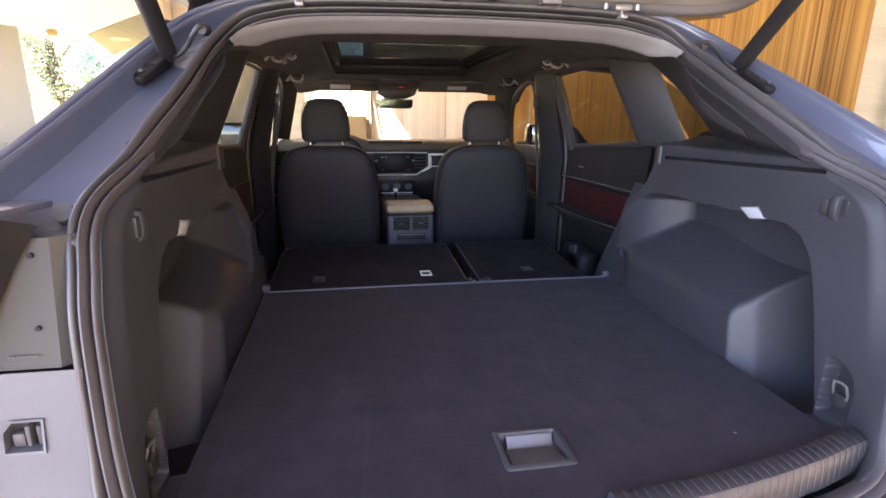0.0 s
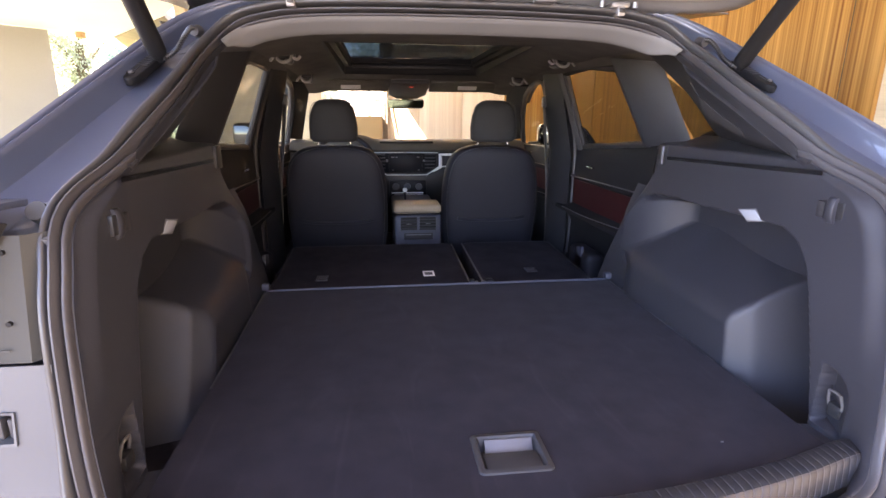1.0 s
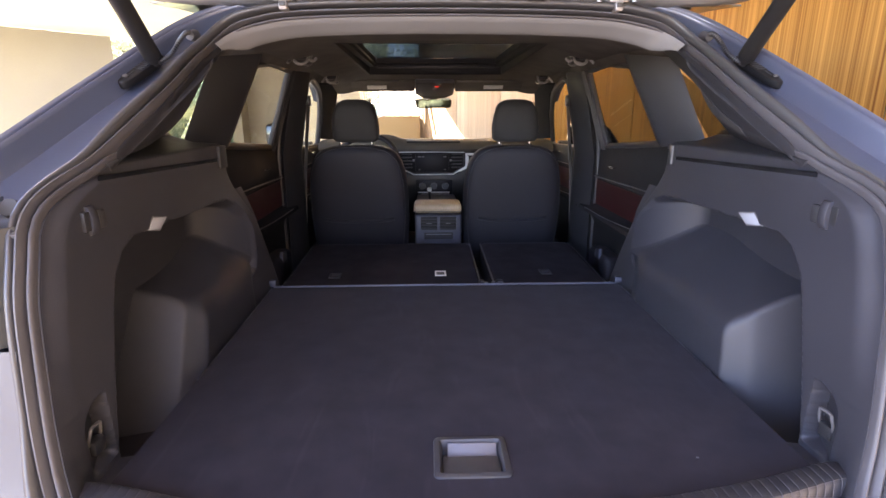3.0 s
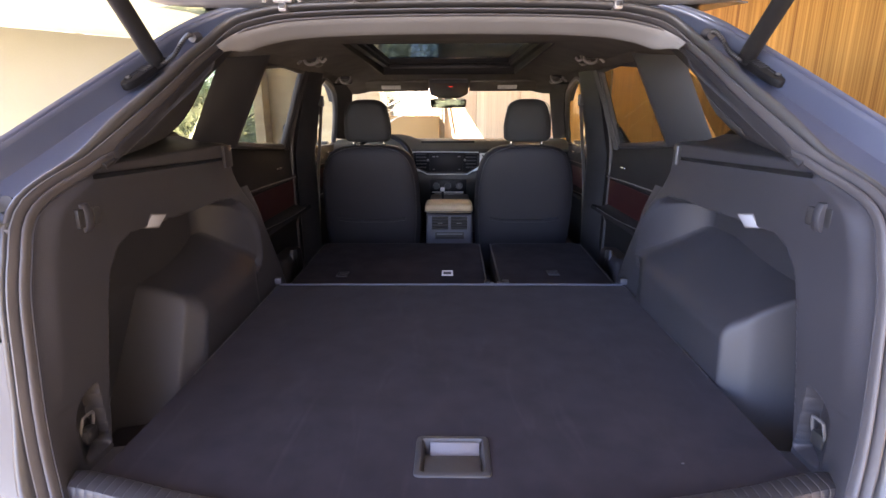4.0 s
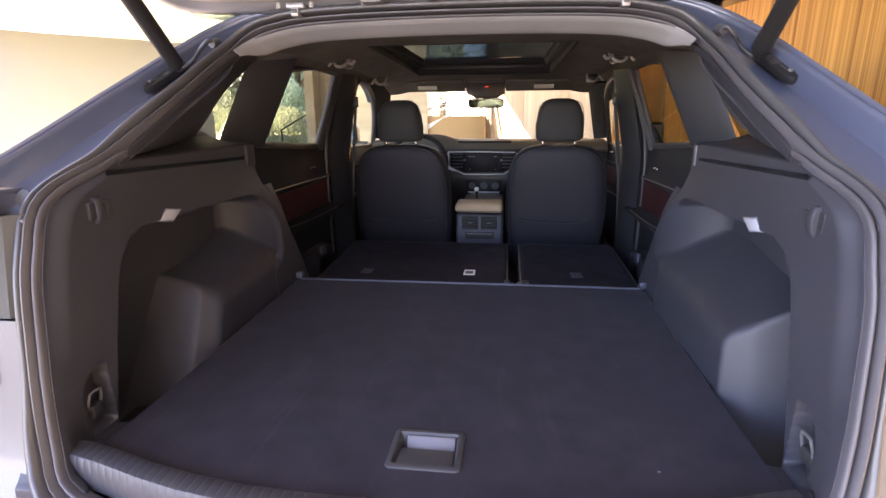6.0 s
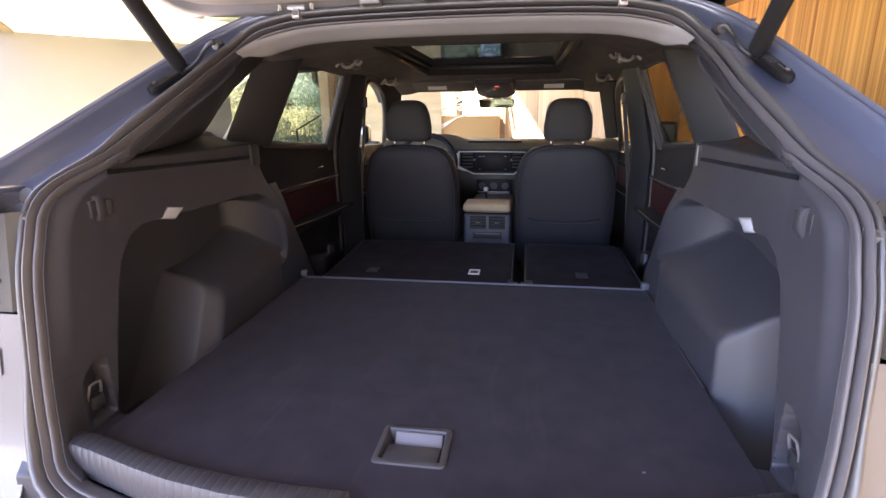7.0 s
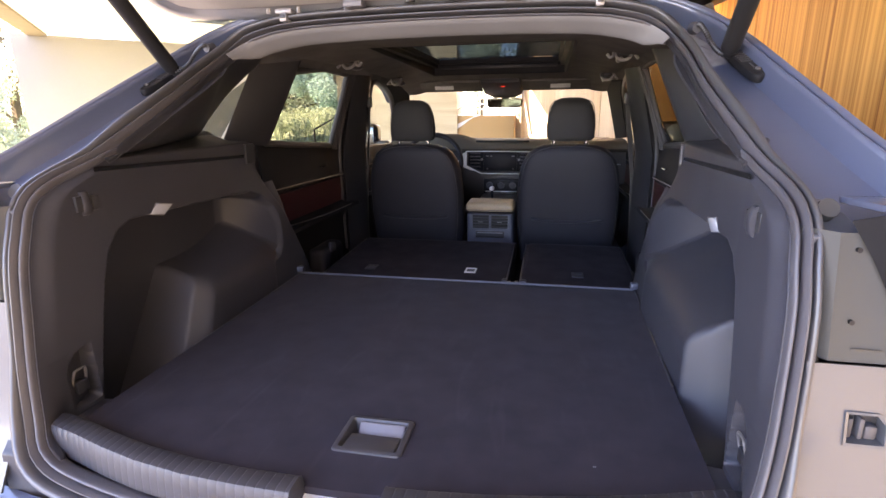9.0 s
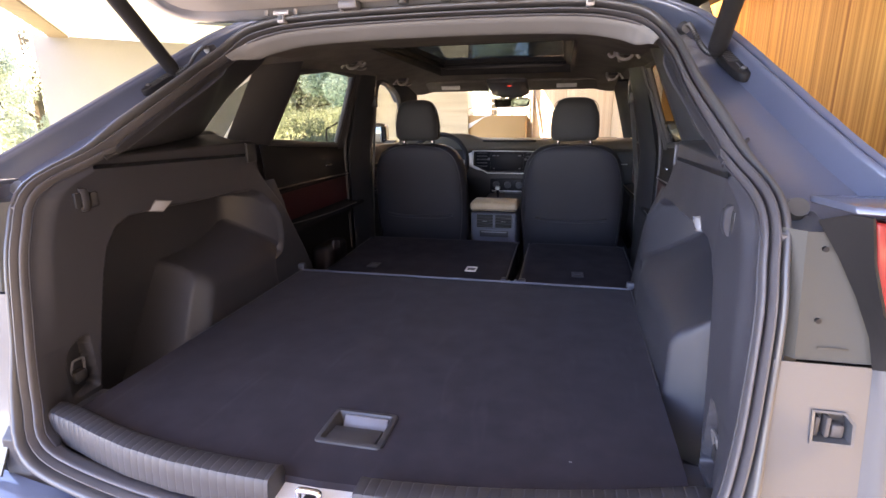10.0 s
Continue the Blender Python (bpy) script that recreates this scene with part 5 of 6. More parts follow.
def front_seat(cx):
    ob = thing("front_seat", "black leatherette front seat with its headrest raised on chrome posts", "car seat", "front seats", at=(cx, 2.1, 0.45))
    base = Vector((0, -2.1, -0.45))

    def p(name, bm, mat, label="", parent=None, smooth=60):
        bmesh.ops.translate(bm, verts=bm.verts[:], vec=base)
        return part(name, bm, mat, parent or ob, label, smooth)
    levels = [(0.52, 0.250, 0.075, 2.235), (0.66, 0.266, 0.080, 2.205), (0.80, 0.272, 0.082, 2.180), (0.95, 0.268, 0.080, 2.155), (1.04, 0.258, 0.078, 2.140), (1.10, 0.240, 0.075, 2.132),
              (1.14, 0.214, 0.070, 2.127), (1.165, 0.182, 0.062, 2.123), (1.180, 0.140, 0.050, 2.121), (1.186, 0.095, 0.035, 2.120), (1.187, 0.05, 0.02, 2.120)]
    p("backrest", cushion(levels), LEATHER, "black leatherette backrest")
    seam = [(-0.235, 2.098, 0.60), (-0.252, 2.082, 0.80), (-0.247, 2.066, 0.98), (-0.212, 2.054, 1.11), (-0.13, 2.056, 1.165), (0, 2.060, 1.178), (0.13, 2.056, 1.165), (0.212, 2.054, 1.11), (0.247, 2.066, 0.98), (0.252, 2.082, 0.80), (0.235, 2.098, 0.60)]
    p("seam", tube(seam, 0.002, 90, 6), BLACK)
    p("map_pocket", tube([(-0.19, 2.101, 0.785), (-0.10, 2.099, 0.774), (0.10, 2.099, 0.774), (0.19, 2.101, 0.785)], 0.009, 40, 8), LEATHER, "edge of the map pocket")
    head = [(1.204, 0.085, 0.030, 2.105), (1.208, 0.108, 0.042, 2.105), (1.222, 0.121, 0.050, 2.105), (1.28, 0.124, 0.053, 2.102), (1.34, 0.115, 0.054, 2.100), (1.38, 0.102, 0.052, 2.100), (1.402, 0.087, 0.046, 2.101), (1.414, 0.068, 0.036, 2.102), (1.420, 0.045, 0.022, 2.103), (1.421, 0.02, 0.01, 2.103)]
    hr = p("headrest", cushion(head, power=3.4), HEADREST, "dark leatherette headrest")
    p("headrest_seam", tube([(-0.119, 2.075, 1.225), (-0.116, 2.070, 1.33), (-0.092, 2.078, 1.40), (0, 2.080, 1.416), (0.092, 2.078, 1.40), (0.116, 2.070, 1.33), (0.119, 2.075, 1.225)], 0.002, 60, 6), BLACK, "", hr)
    for sx in (-0.082, 0.082):
        p("post", cylinder((sx, 2.105, 1.16), (sx, 2.105, 1.215), 0.0075, seg=14), CHROME, "chrome headrest post")
        p("post_collar", cylinder((sx, 2.105, 1.180), (sx, 2.105, 1.192), 0.014, 0.012, 16), BLACK)
    p("seat_cushion", box(-0.26, 0.26, 2.20, 2.72, 0.60, 0.74, 0.05, 4), LEATHER, "black leatherette cushion")
    p("seat_base", box(-0.22, 0.22, 2.22, 2.66, 0.45, 0.61, 0.02), BLACK)
    return ob


front_seat(-0.440)
front_seat(0.405)

# centre console
console = thing("centre_console", "grey centre console with a tan armrest lid and rear air vents", "centre console")
part("console_body", box(-0.136, 0.122, 2.07, 2.80, 0.46, 0.815, 0.016, 3), CONSOLE, console, "grey-blue plastic console")
part("armrest", box(-0.140, 0.121, 2.055, 2.235, 0.822, 0.874, 0.020, 4), TAN, console, "tan leatherette armrest lid")
part("armrest_seam", box(-0.142, 0.123, 2.053, 2.235, 0.831, 0.834, 0.001), BLACK, console)
for c in (-0.057, 0.047):
    vent = part("air_vent", grid([[Vector((c + a * w, y, 0.766 + b * h)) for a, b in ((-1, -1), (1, -1), (1, 1), (-1, 1), (-1, -1))] for w, h, y in ((0.050, 0.041, 2.071), (0.0495, 0.0405, 2.066), (0.046, 0.037, 2.066), (0.045, 0.036, 2.073))]), CONSOLE, console, "rear air vent", 30)
    part("vent_well", box(c - 0.045, c + 0.045, 2.0695, 2.0715, 0.730, 0.802), STRUT, vent)
    for k in range(4):
        z = 0.737 + 0.0165 * k
        part("vent_slat", slab([Vector((c - 0.045, y, zz)) for y, zz in ((2.0635, z), (2.0635, z + 0.0025), (2.069, z + 0.006), (2.069, z + 0.0035))], (0.090, 0, 0)), BLACK, vent)
    part("vent_tab", box(c - 0.013, c + 0.013, 2.0595, 2.064, 0.7645, 0.7675, 0.001), HANDLE, vent)
part("rear_controls", box(-0.085, 0.075, 2.064, 2.072, 0.676, 0.714, 0.003), DASHDARK, console, "rear climate controls")
part("control_strip", box(-0.075, 0.065, 2.062, 2.066, 0.703, 0.707, 0.001), PALE, console)
part("gear_console", box(-0.12, 0.11, 2.42, 2.86, 0.785, 0.812, 0.012, 3), GLOSS, console)
lever = part("gear_lever", cylinder((-0.050, 2.60, 0.81), (-0.052, 2.585, 0.875), 0.007, 0.009, 16), CHROME, console, "chrome gear lever")
part("gear_knob", box(-0.066, -0.038, 2.560, 2.605, 0.866, 0.890, 0.009, 4), SILVER, lever)

# dashboard
dash = thing("dashboard", "wide dashboard with a pale top, central screen and silver trim", "dashboard")
rows = []
for x in np.linspace(-0.80, 0.80, 33):
    h = 0.050 * math.exp(-((x + 0.41) / 0.17) ** 4)
    c = 0.05 * (abs(x) / 0.8) ** 3
    rows.append([Vector((x, y - c, z)) for y, z in ((2.925, 1.092), (2.905, 1.108), (2.915, 1.135 + h * 0.9), (2.96, 1.160 + h), (3.05, 1.168 + h * 0.5), (3.20, 1.168), (3.36, 1.150), (3.40, 1.10))])
part("dash_top", thick(grid(rows), 0.004), DASH, dash, "pale soft dashboard top", 50)
rows = []
for x in np.linspace(-0.80, 0.80, 33):
    c = 0.05 * (abs(x) / 0.8) ** 3
    rows.append([Vector((x, y - c, z)) for y, z in ((2.93, 1.096), (2.925, 1.086), (2.915, 1.02), (2.905, 0.945), (2.90, 0.90), (2.93, 0.80), (3.0, 0.62), (3.05, 0.50))])
part("dash_face", thick(grid(rows), 0.004), DASHDARK, dash, "dark lower dashboard", 50)
part("speaker_slot", box(-0.205, 0.165, 2.935, 2.965, 1.150, 1.1645, 0.003), STRUT, dash, "dark central speaker grille")
for x in (-0.6, 0.6):
    part("demister_slot", box(x - 0.12, x + 0.12, 3.22, 3.26, 1.160, 1.168, 0.002), GLOSS, dash)
unit = part("centre_unit", slab([Vector((x, 2.90, z)) for x, z in ((-0.256, 1.088), (0.184, 1.088), (0.186, 0.995), (0.110, 0.948), (-0.156, 0.948), (-0.256, 0.995))], (0, 0.05, 0), 0.006), SCREEN, dash, "gloss black centre unit")
part("silver_surround", tube([(0.192, 2.882, 1.090), (-0.04, 2.880, 1.093), (-0.252, 2.882, 1.092), (-0.263, 2.881, 1.082), (-0.265, 2.879, 1.00), (-0.262, 2.878, 0.992), (-0.166, 2.876, 0.944), (-0.155, 2.876, 0.941), (-0.02, 2.874, 0.940), (0.108, 2.876, 0.941), (0.120, 2.876, 0.944), (0.196, 2.878, 0.990), (0.21, 2.877, 0.995), (0.42, 2.868, 1.005), (0.62, 2.845, 1.012), (0.76, 2.82, 1.015)], 0.0032, 160, 8), SILVER, dash, "silver trim line round the screen")
part("silver_strip", box(0.20, 0.72, 2.896, 2.906, 1.068, 1.083, 0.004), SILVER, dash)
part("silver_cheek", slab([Vector((x, 2.874, z)) for x, z in ((-0.306, 1.070), (-0.270, 1.086), (-0.270, 0.996), (-0.200, 0.958), (-0.235, 0.962), (-0.306, 0.990))], (0, 0.02, 0), 0.004), SILVER, dash)
part("silver_cheek", slab([Vector((x, 2.874, z)) for x, z in ((0.222, 1.060), (0.200, 1.082), (0.200, 0.996), (0.140, 0.958), (0.168, 0.960), (0.222, 0.988))], (0, 0.02, 0), 0.004), SILVER, dash)
part("screen", box(-0.145, 0.085, 2.890, 2.902, 0.956, 1.080, 0.004), SCREEN, unit, "dark touch screen")
for x, z, w in ((-0.118, 1.060, 0.010), (-0.092, 1.060, 0.007), (0.058, 1.060, 0.010), (-0.118, 0.972, 0.006), (0.060, 0.972, 0.006)):
    part("screen_mark", box(x - w, x + w, 2.8885, 2.8902, z - 0.003, z + 0.003), HANDLE, unit)
for x in (-0.158, 0.098):
    part("screen_knob", cylinder((x, 2.885, 1.035), (x, 2.90, 1.035), 0.008, seg=16), HANDLE, unit)
for c in (-0.205, 0.140):
    for k in range(5):
        part("vent_slat", box(c - 0.036, c + 0.036, 2.888, 2.899, 0.982 + 0.023 * k, 0.990 + 0.023 * k, 0.002), TRIM, unit)
clim = part("climate_panel", slab([Vector((x, 2.885, z)) for x, z in ((-0.145, 0.902), (0.112, 0.902), (0.112, 0.775), (-0.145, 0.775))], (0, 0.04, 0), 0.006), SCREEN, dash, "climate panel with three knobs")
for x in (-0.10, -0.02, 0.06):
    part("climate_knob", cylinder((x, 2.868, 0.858), (x, 2.886, 0.858), 0.022, 0.024, 22), TRIM, clim, "round climate knob")
part("climate_strip", box(-0.13, 0.09, 2.880, 2.886, 0.812, 0.818, 0.001), SILVER, clim)
part("binnacle_screen", box(-0.55, -0.29, 2.93, 2.95, 1.06, 1.19, 0.01), SCREEN, dash, "dark instrument display")

wheel = thing("steering_wheel", "black leather steering wheel with silver spokes", "steering wheel", at=(-0.425, 2.50, 1.045))
tilt = Matrix.Rotation(radians(-22), 4, "X")
bm = tube([(0.187 * math.cos(a), 0, 0.187 * math.sin(a)) for a in (2 * math.pi * k / 24 for k in range(24))], 0.0155, 90, 12, True)
part("rim", bm, LEATHER, wheel, "black leather rim", 60)
hub = part("hub", cushion([(-0.012, 0.050, 0.055, 0), (-0.010, 0.065, 0.062, 0), (0.015, 0.068, 0.066, 0), (0.03, 0.05, 0.05, 0)], power=3), BLACK, wheel)
hub.matrix_local = Matrix.Rotation(radians(90), 4, "X")
for a in (0, 180, 270):
    part("spoke", slab([Vector((r * math.cos(radians(a)) - w * math.sin(radians(a)), 0.004, r * math.sin(radians(a)) + w * math.cos(radians(a)))) for r, w in ((0.05, -0.03), (0.18, -0.02), (0.18, 0.02), (0.05, 0.03))], (0, 0.014, 0), 0.003), SILVER if a != 270 else BLACK, wheel, "silver spoke")
part("column", cylinder((0, 0.02, 0), (0, 0.42, -0.02), 0.035, 0.05, 20), BLACK, wheel)
wheel.matrix_basis = Matrix.Translation((-0.425, 2.50, 1.045)) @ tilt

# rear-view mirror, overhead console, visors
mir = thing("rear_view_mirror", "black rear-view mirror below the windscreen edge", "mirror")
turned = Matrix.Translation((-0.017, 3.03, 0)) @ Matrix.Rotation(radians(-13), 4, "Z") @ Matrix.Translation((0.017, -3.03, 0))
part("mirror_shell", slab([Vector((x, 3.016, z)) for x, z in ((-0.134, 1.446), (0.100, 1.446), (0.112, 1.436), (0.108, 1.396), (0.090, 1.384), (-0.124, 1.384), (-0.142, 1.396), (-0.146, 1.436))], (0, 0.030, 0), 0.008, 3), GLOSS, mir, "black mirror shell").matrix_local = turned
part("mirror_glass", slab([Vector((x, 3.012, z)) for x, z in ((-0.130, 1.441), (0.096, 1.441), (0.106, 1.434), (0.102, 1.398), (0.087, 1.389), (-0.121, 1.389), (-0.136, 1.398), (-0.140, 1.434))], (0, 0.005, 0)), MIRROR, mir, "mirror glass").matrix_local = turned
part("mirror_stem", slab([Vector((x, 3.03, z)) for x, z in ((-0.055, 1.515), (0.025, 1.515), (0.012, 1.44), (-0.040, 1.44))], (0, 0.03, 0), 0.006), BLACK, mir)
over = thing("overhead_console", "grey overhead console with reading lamps and a red telltale", "overhead console")
part("console_shell", slab([Vector((x, y, z)) for x, y, z in ((-0.135, 2.60, 1.572), (0.110, 2.60, 1.572), (0.115, 2.90, 1.515), (0.06, 2.99, 1.490), (-0.085, 2.99, 1.490), (-0.140, 2.90, 1.515))], (0, -0.012, -0.046), 0.012), SILL, over, "grey shell")
part("telltale", box(-0.012, 0.014, 2.662, 2.676, 1.509, 1.517, 0.001), DOT, over, "small red telltale")
part("console_frame", box(-0.125, 0.098, 2.586, 2.592, 1.549, 1.556, 0.002), PALE, over)
for x in (-0.088, 0.063):
    part("reading_lamp", box(x - 0.026, x + 0.026, 2.945, 2.972, 1.437, 1.449, 0.003), WHITE, over, "small reading lamp")
for sx, x0, x1 in ((-1, -0.60, -0.14), (1, 0.12, 0.58)):
    vis = thing("sun_visor", "folded dark sun visor with a white label", "sun visor", "sun visors")
    part("visor_pad", slab([Vector((x0, 2.60, 1.548)), Vector((x1, 2.60, 1.548)), Vector((x1, 2.79, 1.500)), Vector((x0, 2.79, 1.500))], (0, -0.004, -0.014), 0.005), LINER, vis)
    c = -0.372 if sx < 0 else 0.352
    part("visor_label", slab([Vector((c - 0.060, 2.644, 1.514)), Vector((c + 0.060, 2.644, 1.514)), Vector((c + 0.060, 2.662, 1.495)), Vector((c - 0.060, 2.662, 1.495))], (0, 0.004, 0.004)), WHITE, vis, "white printed label")

# ---------------------------------------------------------------- the place outside
GX = 60
rows = [[Vector((x, y, 0.0)) for x in (-GX, -20, -9, -3.2, -2.7, 3, 20, GX)] for y in (-GX, -20, -6, 0, 6, 12, 25, GX)]
tagged(part("ground", grid(rows), CONCRETE, None, "", 0), "dark grey asphalt drive under the car", "ground", kind="structure")
for name, x0, x1, y0, y1 in (("wood_wall", 2.17, 2.40, 1.60, 6.6),):
    wall = tagged(part(name, box(x0 + 0.03, x1, y0 + 0.03, y1, 0, 3.4), STONE, None, "", 0), "wall clad with upright striped zebra-wood panels", "wall", kind="structure")
    edges = [1.62, 1.836, 5.0, 6.58]
    for a in edges[1:-1]:
        part("joint_strip", box(x0 + 0.005, x0 + 0.034, a - 0.0048, a + 0.0048, 0.02, 3.38), BARK, wall)
    for a, b in zip(edges, edges[1:]):
        part("panel", box(x0, x0 + 0.026, a + 0.005, b - 0.005, 0.02, 3.39, 0.003), WOOD, wall)
wall = tagged(part("wood_wall_front", box(-0.12, 2.4, 6.66, 6.9, 0, 3.4), STONE, None, "", 0), "far wall clad with wood panels, most coloured as washed out by light", "wall", kind="structure")
edges = [-0.12, 0.35, 0.95, 1.55, 2.165]
for a, b in zip(edges, edges[1:]):
    part("panel", box(a + 0.004, b - 0.004, 6.634, 6.66, 0.02, 3.39, 0.002), WASHEDWOOD if b < 2 else WOOD, wall)
tagged(part("stone_wall", box(-2.395, -0.93, 6.30, 6.62, 0, 3.4), STONE, None, "", 0), "honed travertine wall with level bands", "wall", kind="structure")
tagged(part("column", box(-2.525, -2.400, 6.06, 6.64, 0, 3.4, 0.008), STONE, None, "", 0), "pale travertine column at the end of the stone wall", "column", kind="structure")
tagged(part("stone_wall_back", box(2.30, 2.6, -14.0, 1.55, 0, 3.4), STONE, None, "", 0), "travertine wall beyond the wood panels", "wall", kind="structure")
tagged(part("plaster_wall", slab([Vector((x, y, 0)) for x, y in ((-7.41, 5.83), (-5.15, 8.31), (-5.37, 8.51), (-7.63, 6.03))], (0, 0, 2.55)), WALLPLASTER, None, "", 0), "broad pale plaster wall under the edge of the soffit", "wall", kind="structure")
# Gap near the front, out of view, is added to let a sun stripe through.
tagged(part("ceiling", box(-0.60, 2.6, 5.5, 6.30, 2.60, 2.85, bm=box(-2.4, -1.75, 5.5, 6.15, 2.60, 2.85, bm=box(-2.4, 2.6, -1.7, 5.499, 2.60, 2.85))), CEILING, None, "", 0), "white plastered soffit over the drive", "ceiling", kind="structure")
# Added out of view to keep the sun off the wall behind the car.
tagged(part("wall_shade_roof", box(1.0, 2.6, -14.0, -1.71, 2.60, 2.85), CEILING, None, "", 0), "unseen white soffit added behind the car to shade the wall", "ceiling", kind="structure")
garden_soffit = tagged(part("ceiling_garden_side", slab([Vector((x, y, 2.56)) for x, y in ((-2.41, 2.2), (-3.80, 2.2), (-7.11, 6.16), (-4.55, 9.04), (-2.93, 6.89), (-2.61, 6.30), (-2.41, 6.05))], (0, 0, 0.25)), CEILING, None, "", 0), "white plastered soffit on the garden side", "ceiling", kind="structure")
part("edge_beam", slab([Vector((x, y, 2.53)) for x, y in ((-3.81, 2.19), (-3.99, 2.05), (-7.31, 6.03), (-7.12, 6.17))], (0, 0, 0.30), 0.004), SOFFIT, garden_soffit, "brown beam along the edge of the soffit")
part("edge_bracket", box(-4.87, -4.77, 8.52, 8.62, 2.47, 2.56, 0.006), WARM, garden_soffit, "small rust-brown bracket")

soffit = tagged(part("soffit_brown", slab([Vector((x, y, 2.55)) for x, y in ((-2.93, 6.89), (-4.54, 9.04), (-5.5, 12.3), (-3.3, 8.7))], (0, 0, 0.10)), SOFFIT, None, "", 0), "brown boarded soffit over the garden corner", "ceiling", kind="structure")
part("recessed_lamp", cylinder((-4.22, 9.45, 2.552), (-4.22, 9.45, 2.540), 0.15, seg=32), LAMPGLOW, soffit, "warm recessed lamp")

house = tagged(part("garden_house", box(-1.0, 1.4, 10.0, 10.25, 0, 2.3, 0.01), CEILING, None, "", 0), "white plastered garden house behind the balcony", "house", kind="structure")
for z in (1.25, 1.62, 1.99):
    part("ledge", box(-1.0, 1.4, 9.97, 10.0, z, z + 0.03, 0.004), PLASTER, house)
for x in (-0.72, -0.40, -0.08):
    part("mullion", box(x - 0.014, x + 0.014, 9.975, 10.0, 1.28, 2.29, 0.004), PLASTER, house)

# balcony with a planter wall, stair string and railing
balc = thing("balcony", "low warm plaster balcony wall with a white stair string", "balcony")
part("balcony_wall", box(-0.93, -0.16, 6.34, 6.6, 0.0, 1.318, 0.01), WARM, balc)
part("stair_string", slab([Vector((x, 6.33, z)) for x, z in ((-0.95, 1.13), (-0.95, 1.20), (-0.62, 1.345), (-0.62, 1.318), (-0.72, 1.29))], (0, 0.02, 0)), WHITE, balc)
rail = thing("stair_railing", "pale steel railing on the balcony", "railing")
for x in (-0.90, -0.65, -0.40, -0.17):
    part("post", cylinder((x, 6.5, 1.318), (x, 6.5, 1.72), 0.006, seg=8), STEEL, rail)
part("stair_handrail", cylinder((-0.93, 6.36, 1.40), (-0.60, 6.36, 1.56), 0.010, seg=8), STEEL, rail)
part("stair_bar", cylinder((-0.93, 6.36, 1.32), (-0.60, 6.36, 1.47), 0.005, seg=8), STEEL, rail)
for z in (1.40, 1.47, 1.54, 1.72):
    part("bar", cylinder((-0.92, 6.5, z), (-0.16, 6.5, z), 0.004, seg=8), STEEL, rail)
rail2 = thing("garden_railing", "thin dark steel handrail in the garden", "railing")
for x, y, z in ((-2.72, 5.69, 1.164), (-2.70, 6.66, 1.22)):
    part("post", cylinder((x, y, 0.0), (x, y, z), 0.014, seg=10), DARKRAIL, rail2)
part("handrail", cylinder((-2.72, 5.69, 1.164), (-2.66, 6.66, 1.40), 0.011, seg=10), DARKRAIL, rail2)

post = thing("gate_post", "white painted post beside the balcony with a slanted brace", "post")
part("shaft", box(-0.170, -0.088, 6.545, 6.625, 0, 3.38, 0.006), PLASTER, post)
part("brace", cylinder((-0.09, 6.59, 1.70), (0.03, 6.61, 1.10), 0.012, seg=10), STEEL, post)

# garden bank, grass and trees
rng = random.Random(4)
rows = []
for i in range(40):
    y = 5.0 + i * 0.9
    rows.append([Vector((x, y, max(0.0, 0.02 + ease(-2.75, -3.6, x) * (0.85 * ease(5.2, 9.5, y) + 0.045 * max(0, y - 7)) + 0.08 * noise.noise(Vector((x * 0.5, y * 0.5, 0)))))) for x in np.linspace(-34, -2.75, 44)])
tagged(part("garden_bank", grid(rows), EARTH, None, "", 60), "dry grassy bank behind the drive", "bank", kind="structure")


def bank_z(x, y):
    return max(0.0, 0.02 + ease(-2.75, -3.6, x) * (0.85 * ease(5.2, 9.5, y) + 0.045 * max(0, y - 7)))


verts, faces = [], []
for k in range(15000):
    x = -2.9 - 9 * rng.random() ** 1.3
    y = 6.9 + 8 * rng.random()
    z = bank_z(x, y) - 0.03
    h = 0.10 + 0.36 * rng.random() ** 2.2
    a = rng.random() * 6.28
    w = 0.003 + 0.005 * rng.random()
    dx, dy = math.cos(a) * w, math.sin(a) * w
    lx, ly = (rng.random() - 0.5) * 0.3, (rng.random() - 0.5) * 0.3
    n = len(verts)
    verts += [(x - dx, y - dy, z), (x + dx, y + dy, z), (x + dx * 0.6 + lx * 0.5, y + dy * 0.6 + ly * 0.5, z + h * 0.6), (x - dx * 0.6 + lx * 0.5, y - dy * 0.6 + ly * 0.5, z + h * 0.6), (x + lx, y + ly, z + h)]
    faces += [(n, n + 1, n + 2, n + 3), (n + 3, n + 2, n + 4)]
me = bpy.data.meshes.new("tall_grass")
me.from_pydata(verts, [], faces)
me.materials.append(GRASS)
tagged(new("tall_grass", me), "tall dry yellow-green grass on the bank", "grass", kind="stuff")


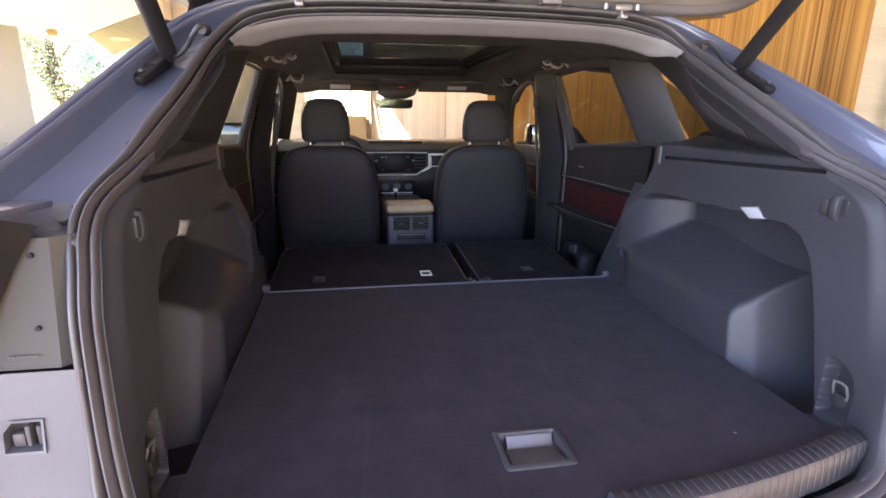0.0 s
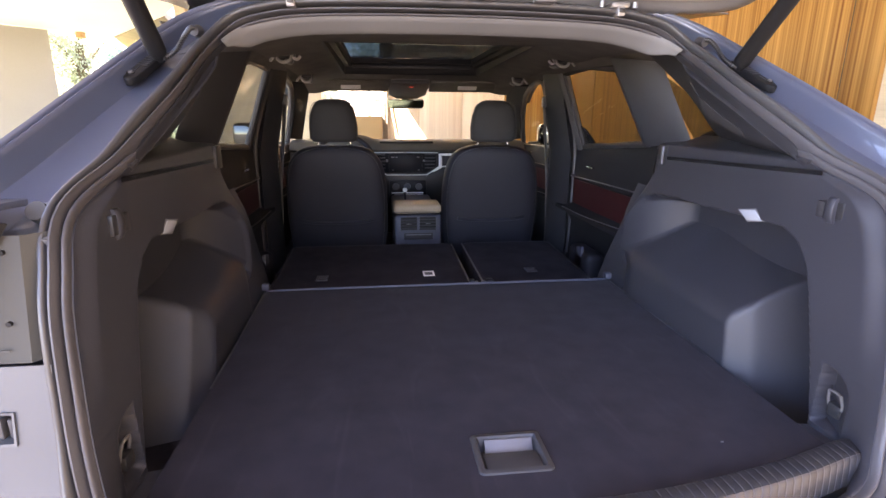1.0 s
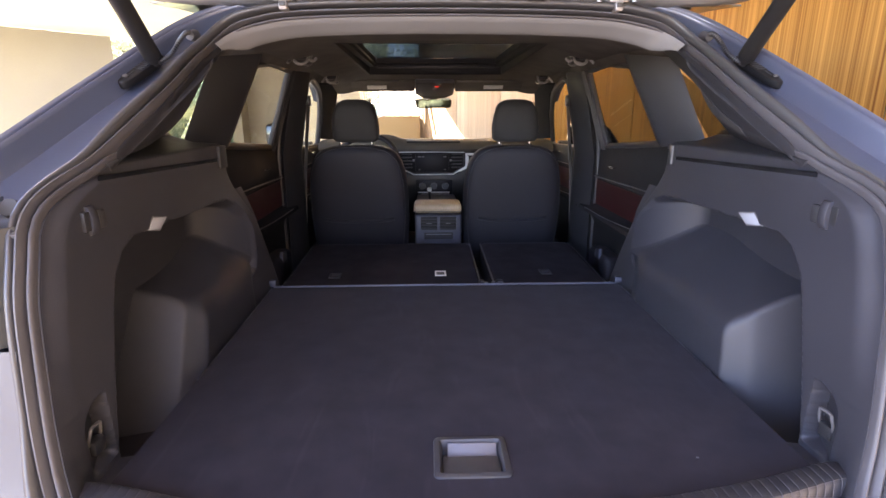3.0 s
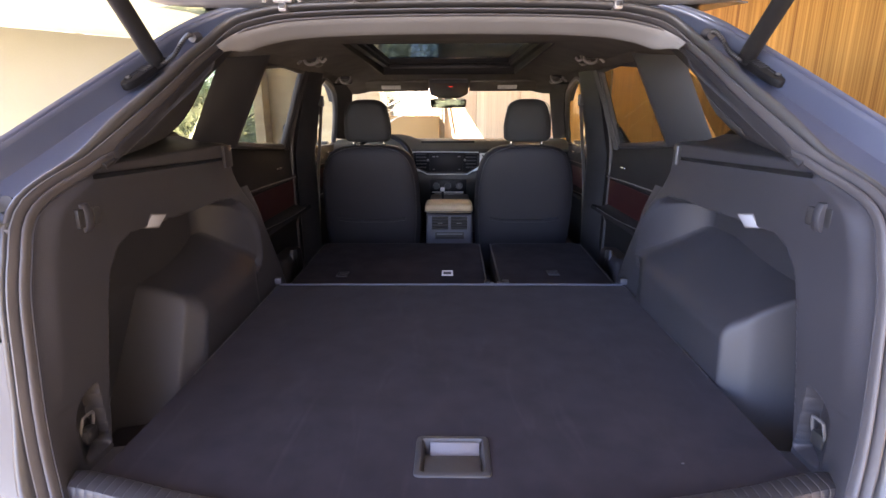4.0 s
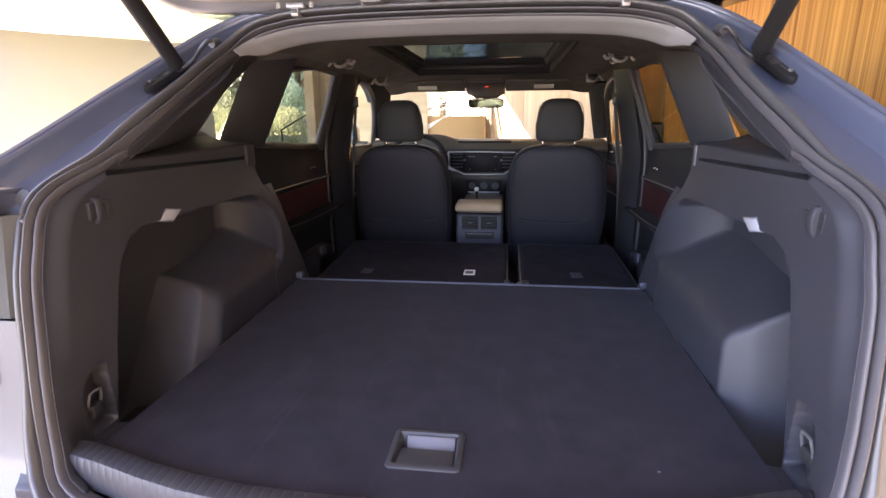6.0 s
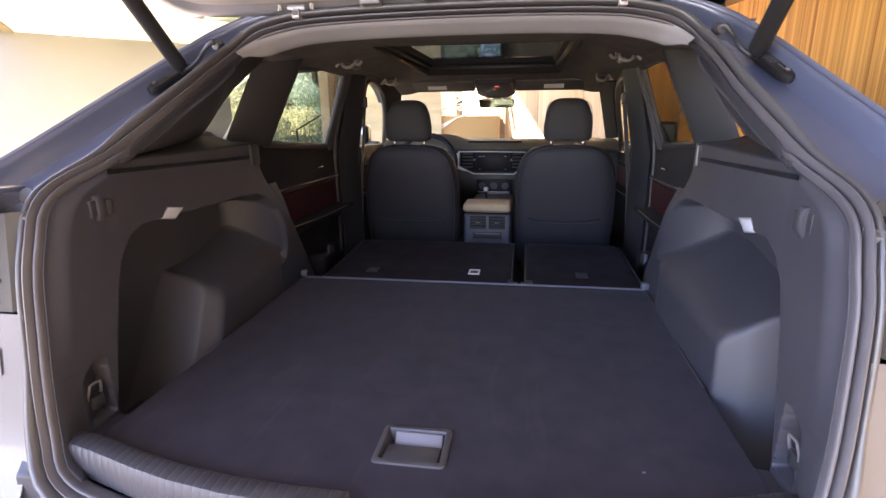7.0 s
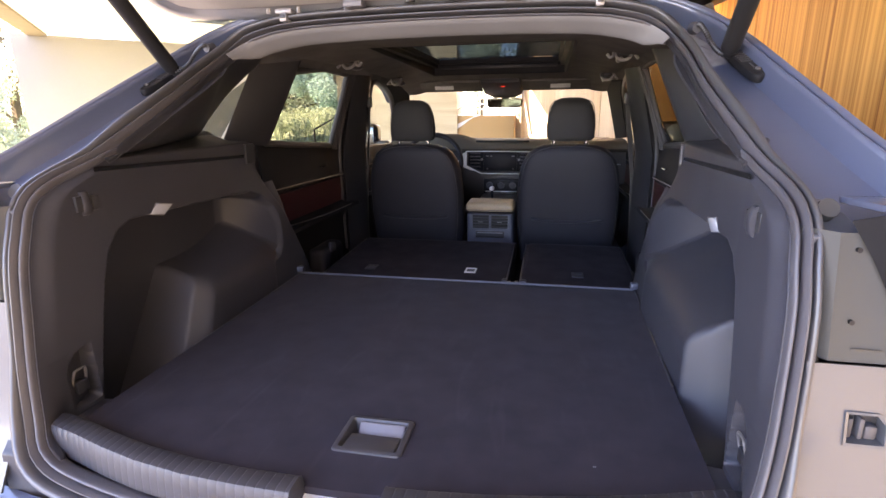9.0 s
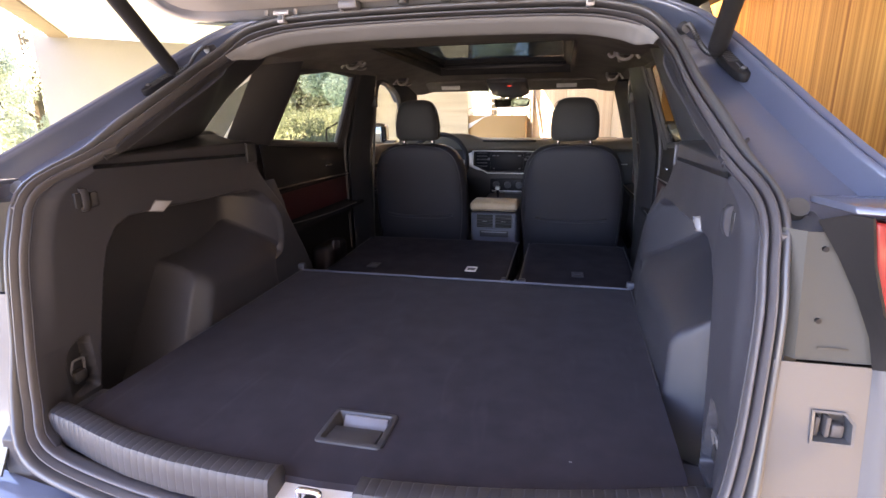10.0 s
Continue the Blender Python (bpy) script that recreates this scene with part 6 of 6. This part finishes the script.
def leaves(name, clumps, per, size, mat, parent, seed):
    r = random.Random(seed)
    verts, faces = [], []
    for cx, cy, cz, rad in clumps:
        for k in range(per):
            while True:
                u = Vector((r.uniform(-1, 1), r.uniform(-1, 1), r.uniform(-1, 1)))
                if 0.25 < u.length < 1:
                    break
            c = Vector((cx, cy, cz)) + u * rad
            nrm = Vector((r.uniform(-1, 1), r.uniform(-1, 1), r.uniform(-0.3, 1))).normalized()
            t = nrm.orthogonal().normalized()
            t = Matrix.Rotation(r.random() * 6.28, 3, nrm) @ t
            b = nrm.cross(t)
            s = size * r.uniform(0.6, 1.3)
            n = len(verts)
            verts += [c - t * s, c + b * s * 0.45, c + t * s, c - b * s * 0.45]
            faces.append((n, n + 1, n + 2, n + 3))
    me = bpy.data.meshes.new(name)
    me.from_pydata([tuple(v) for v in verts], [], faces)
    me.materials.append(mat)
    ob = new(name, me)
    ob.parent = parent
    return ob


clumps = []
for k in range(520):
    x = -2.95 - 7 * rng.random() ** 1.3
    y = 6.9 + 6.5 * rng.random()
    r = rng.uniform(0.07, 0.20)
    clumps.append((x, y, bank_z(x, y) + r * rng.uniform(0.4, 2.3), r))
tagged(leaves("weeds", clumps, 85, 0.026, GRASS, None, 31), "pale green weeds on the bank", "weeds", kind="stuff")


def tree(x, y, h, spread, mat, label, seed, low=0.35):
    r = random.Random(seed)
    z = bank_z(x, y) if x < -2.75 else 0
    ob = thing("tree", label, "tree", "garden trees", at=(x, y, z))
    trunk = tube([(0, 0, -0.1), (0.05, 0.02, h * 0.3), (-0.04, 0.06, h * 0.55), (0.02, 0, h * 0.8)], 0.07 + h * 0.008, 24, 8)
    clumps = []
    for k in range(26):
        a = r.random() * 6.28
        zz = h * (low + (1 - low) * r.random())
        rr = spread * math.sqrt(r.random()) * (1.1 - 0.6 * abs(zz / h - 0.6))
        clumps.append((rr * math.cos(a), rr * math.sin(a), zz, spread * r.uniform(0.22, 0.42)))
        if k % 4 == 0:
            trunk = tube([(0, 0, max(0.2, zz * 0.5)), (rr * 0.5 * math.cos(a), rr * 0.5 * math.sin(a), zz * 0.8), (rr * math.cos(a), rr * math.sin(a), zz)], 0.03, 12, 6, bm=trunk)
    part("trunk", trunk, BARK, ob)
    leaves("crown", clumps, 900, 0.042, mat, ob, seed)
    return ob


tree(-5.4, 13.0, 1.9, 1.3, LEAFPALE, "bushy grey-green tree on the bank", 11, 0.05)
tree(-3.9, 13.2, 2.0, 1.3, LEAFPALE, "silvery olive tree on the bank", 12, 0.05)
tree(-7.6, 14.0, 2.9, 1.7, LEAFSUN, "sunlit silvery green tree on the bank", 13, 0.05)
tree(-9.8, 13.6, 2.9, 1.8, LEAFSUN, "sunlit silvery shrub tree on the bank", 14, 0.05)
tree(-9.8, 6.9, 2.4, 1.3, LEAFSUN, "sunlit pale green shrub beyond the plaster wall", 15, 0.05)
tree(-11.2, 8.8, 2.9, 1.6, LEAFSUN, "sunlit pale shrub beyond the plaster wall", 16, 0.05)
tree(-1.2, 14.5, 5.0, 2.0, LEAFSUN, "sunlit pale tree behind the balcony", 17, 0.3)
tree(-2.2, 18.0, 6.0, 2.4, LEAFPALE, "silvery tree behind the balcony", 18, 0.2)
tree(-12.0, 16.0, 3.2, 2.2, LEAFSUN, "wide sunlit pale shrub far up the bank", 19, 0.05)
tree(-7.0, 18.0, 3.3, 2.2, LEAFPALE, "wide grey-green shrub far up the bank", 20, 0.05)
tree(-9.8, 19.0, 3.4, 2.2, LEAFPALE, "wide silvery shrub far up the bank", 21, 0.05)
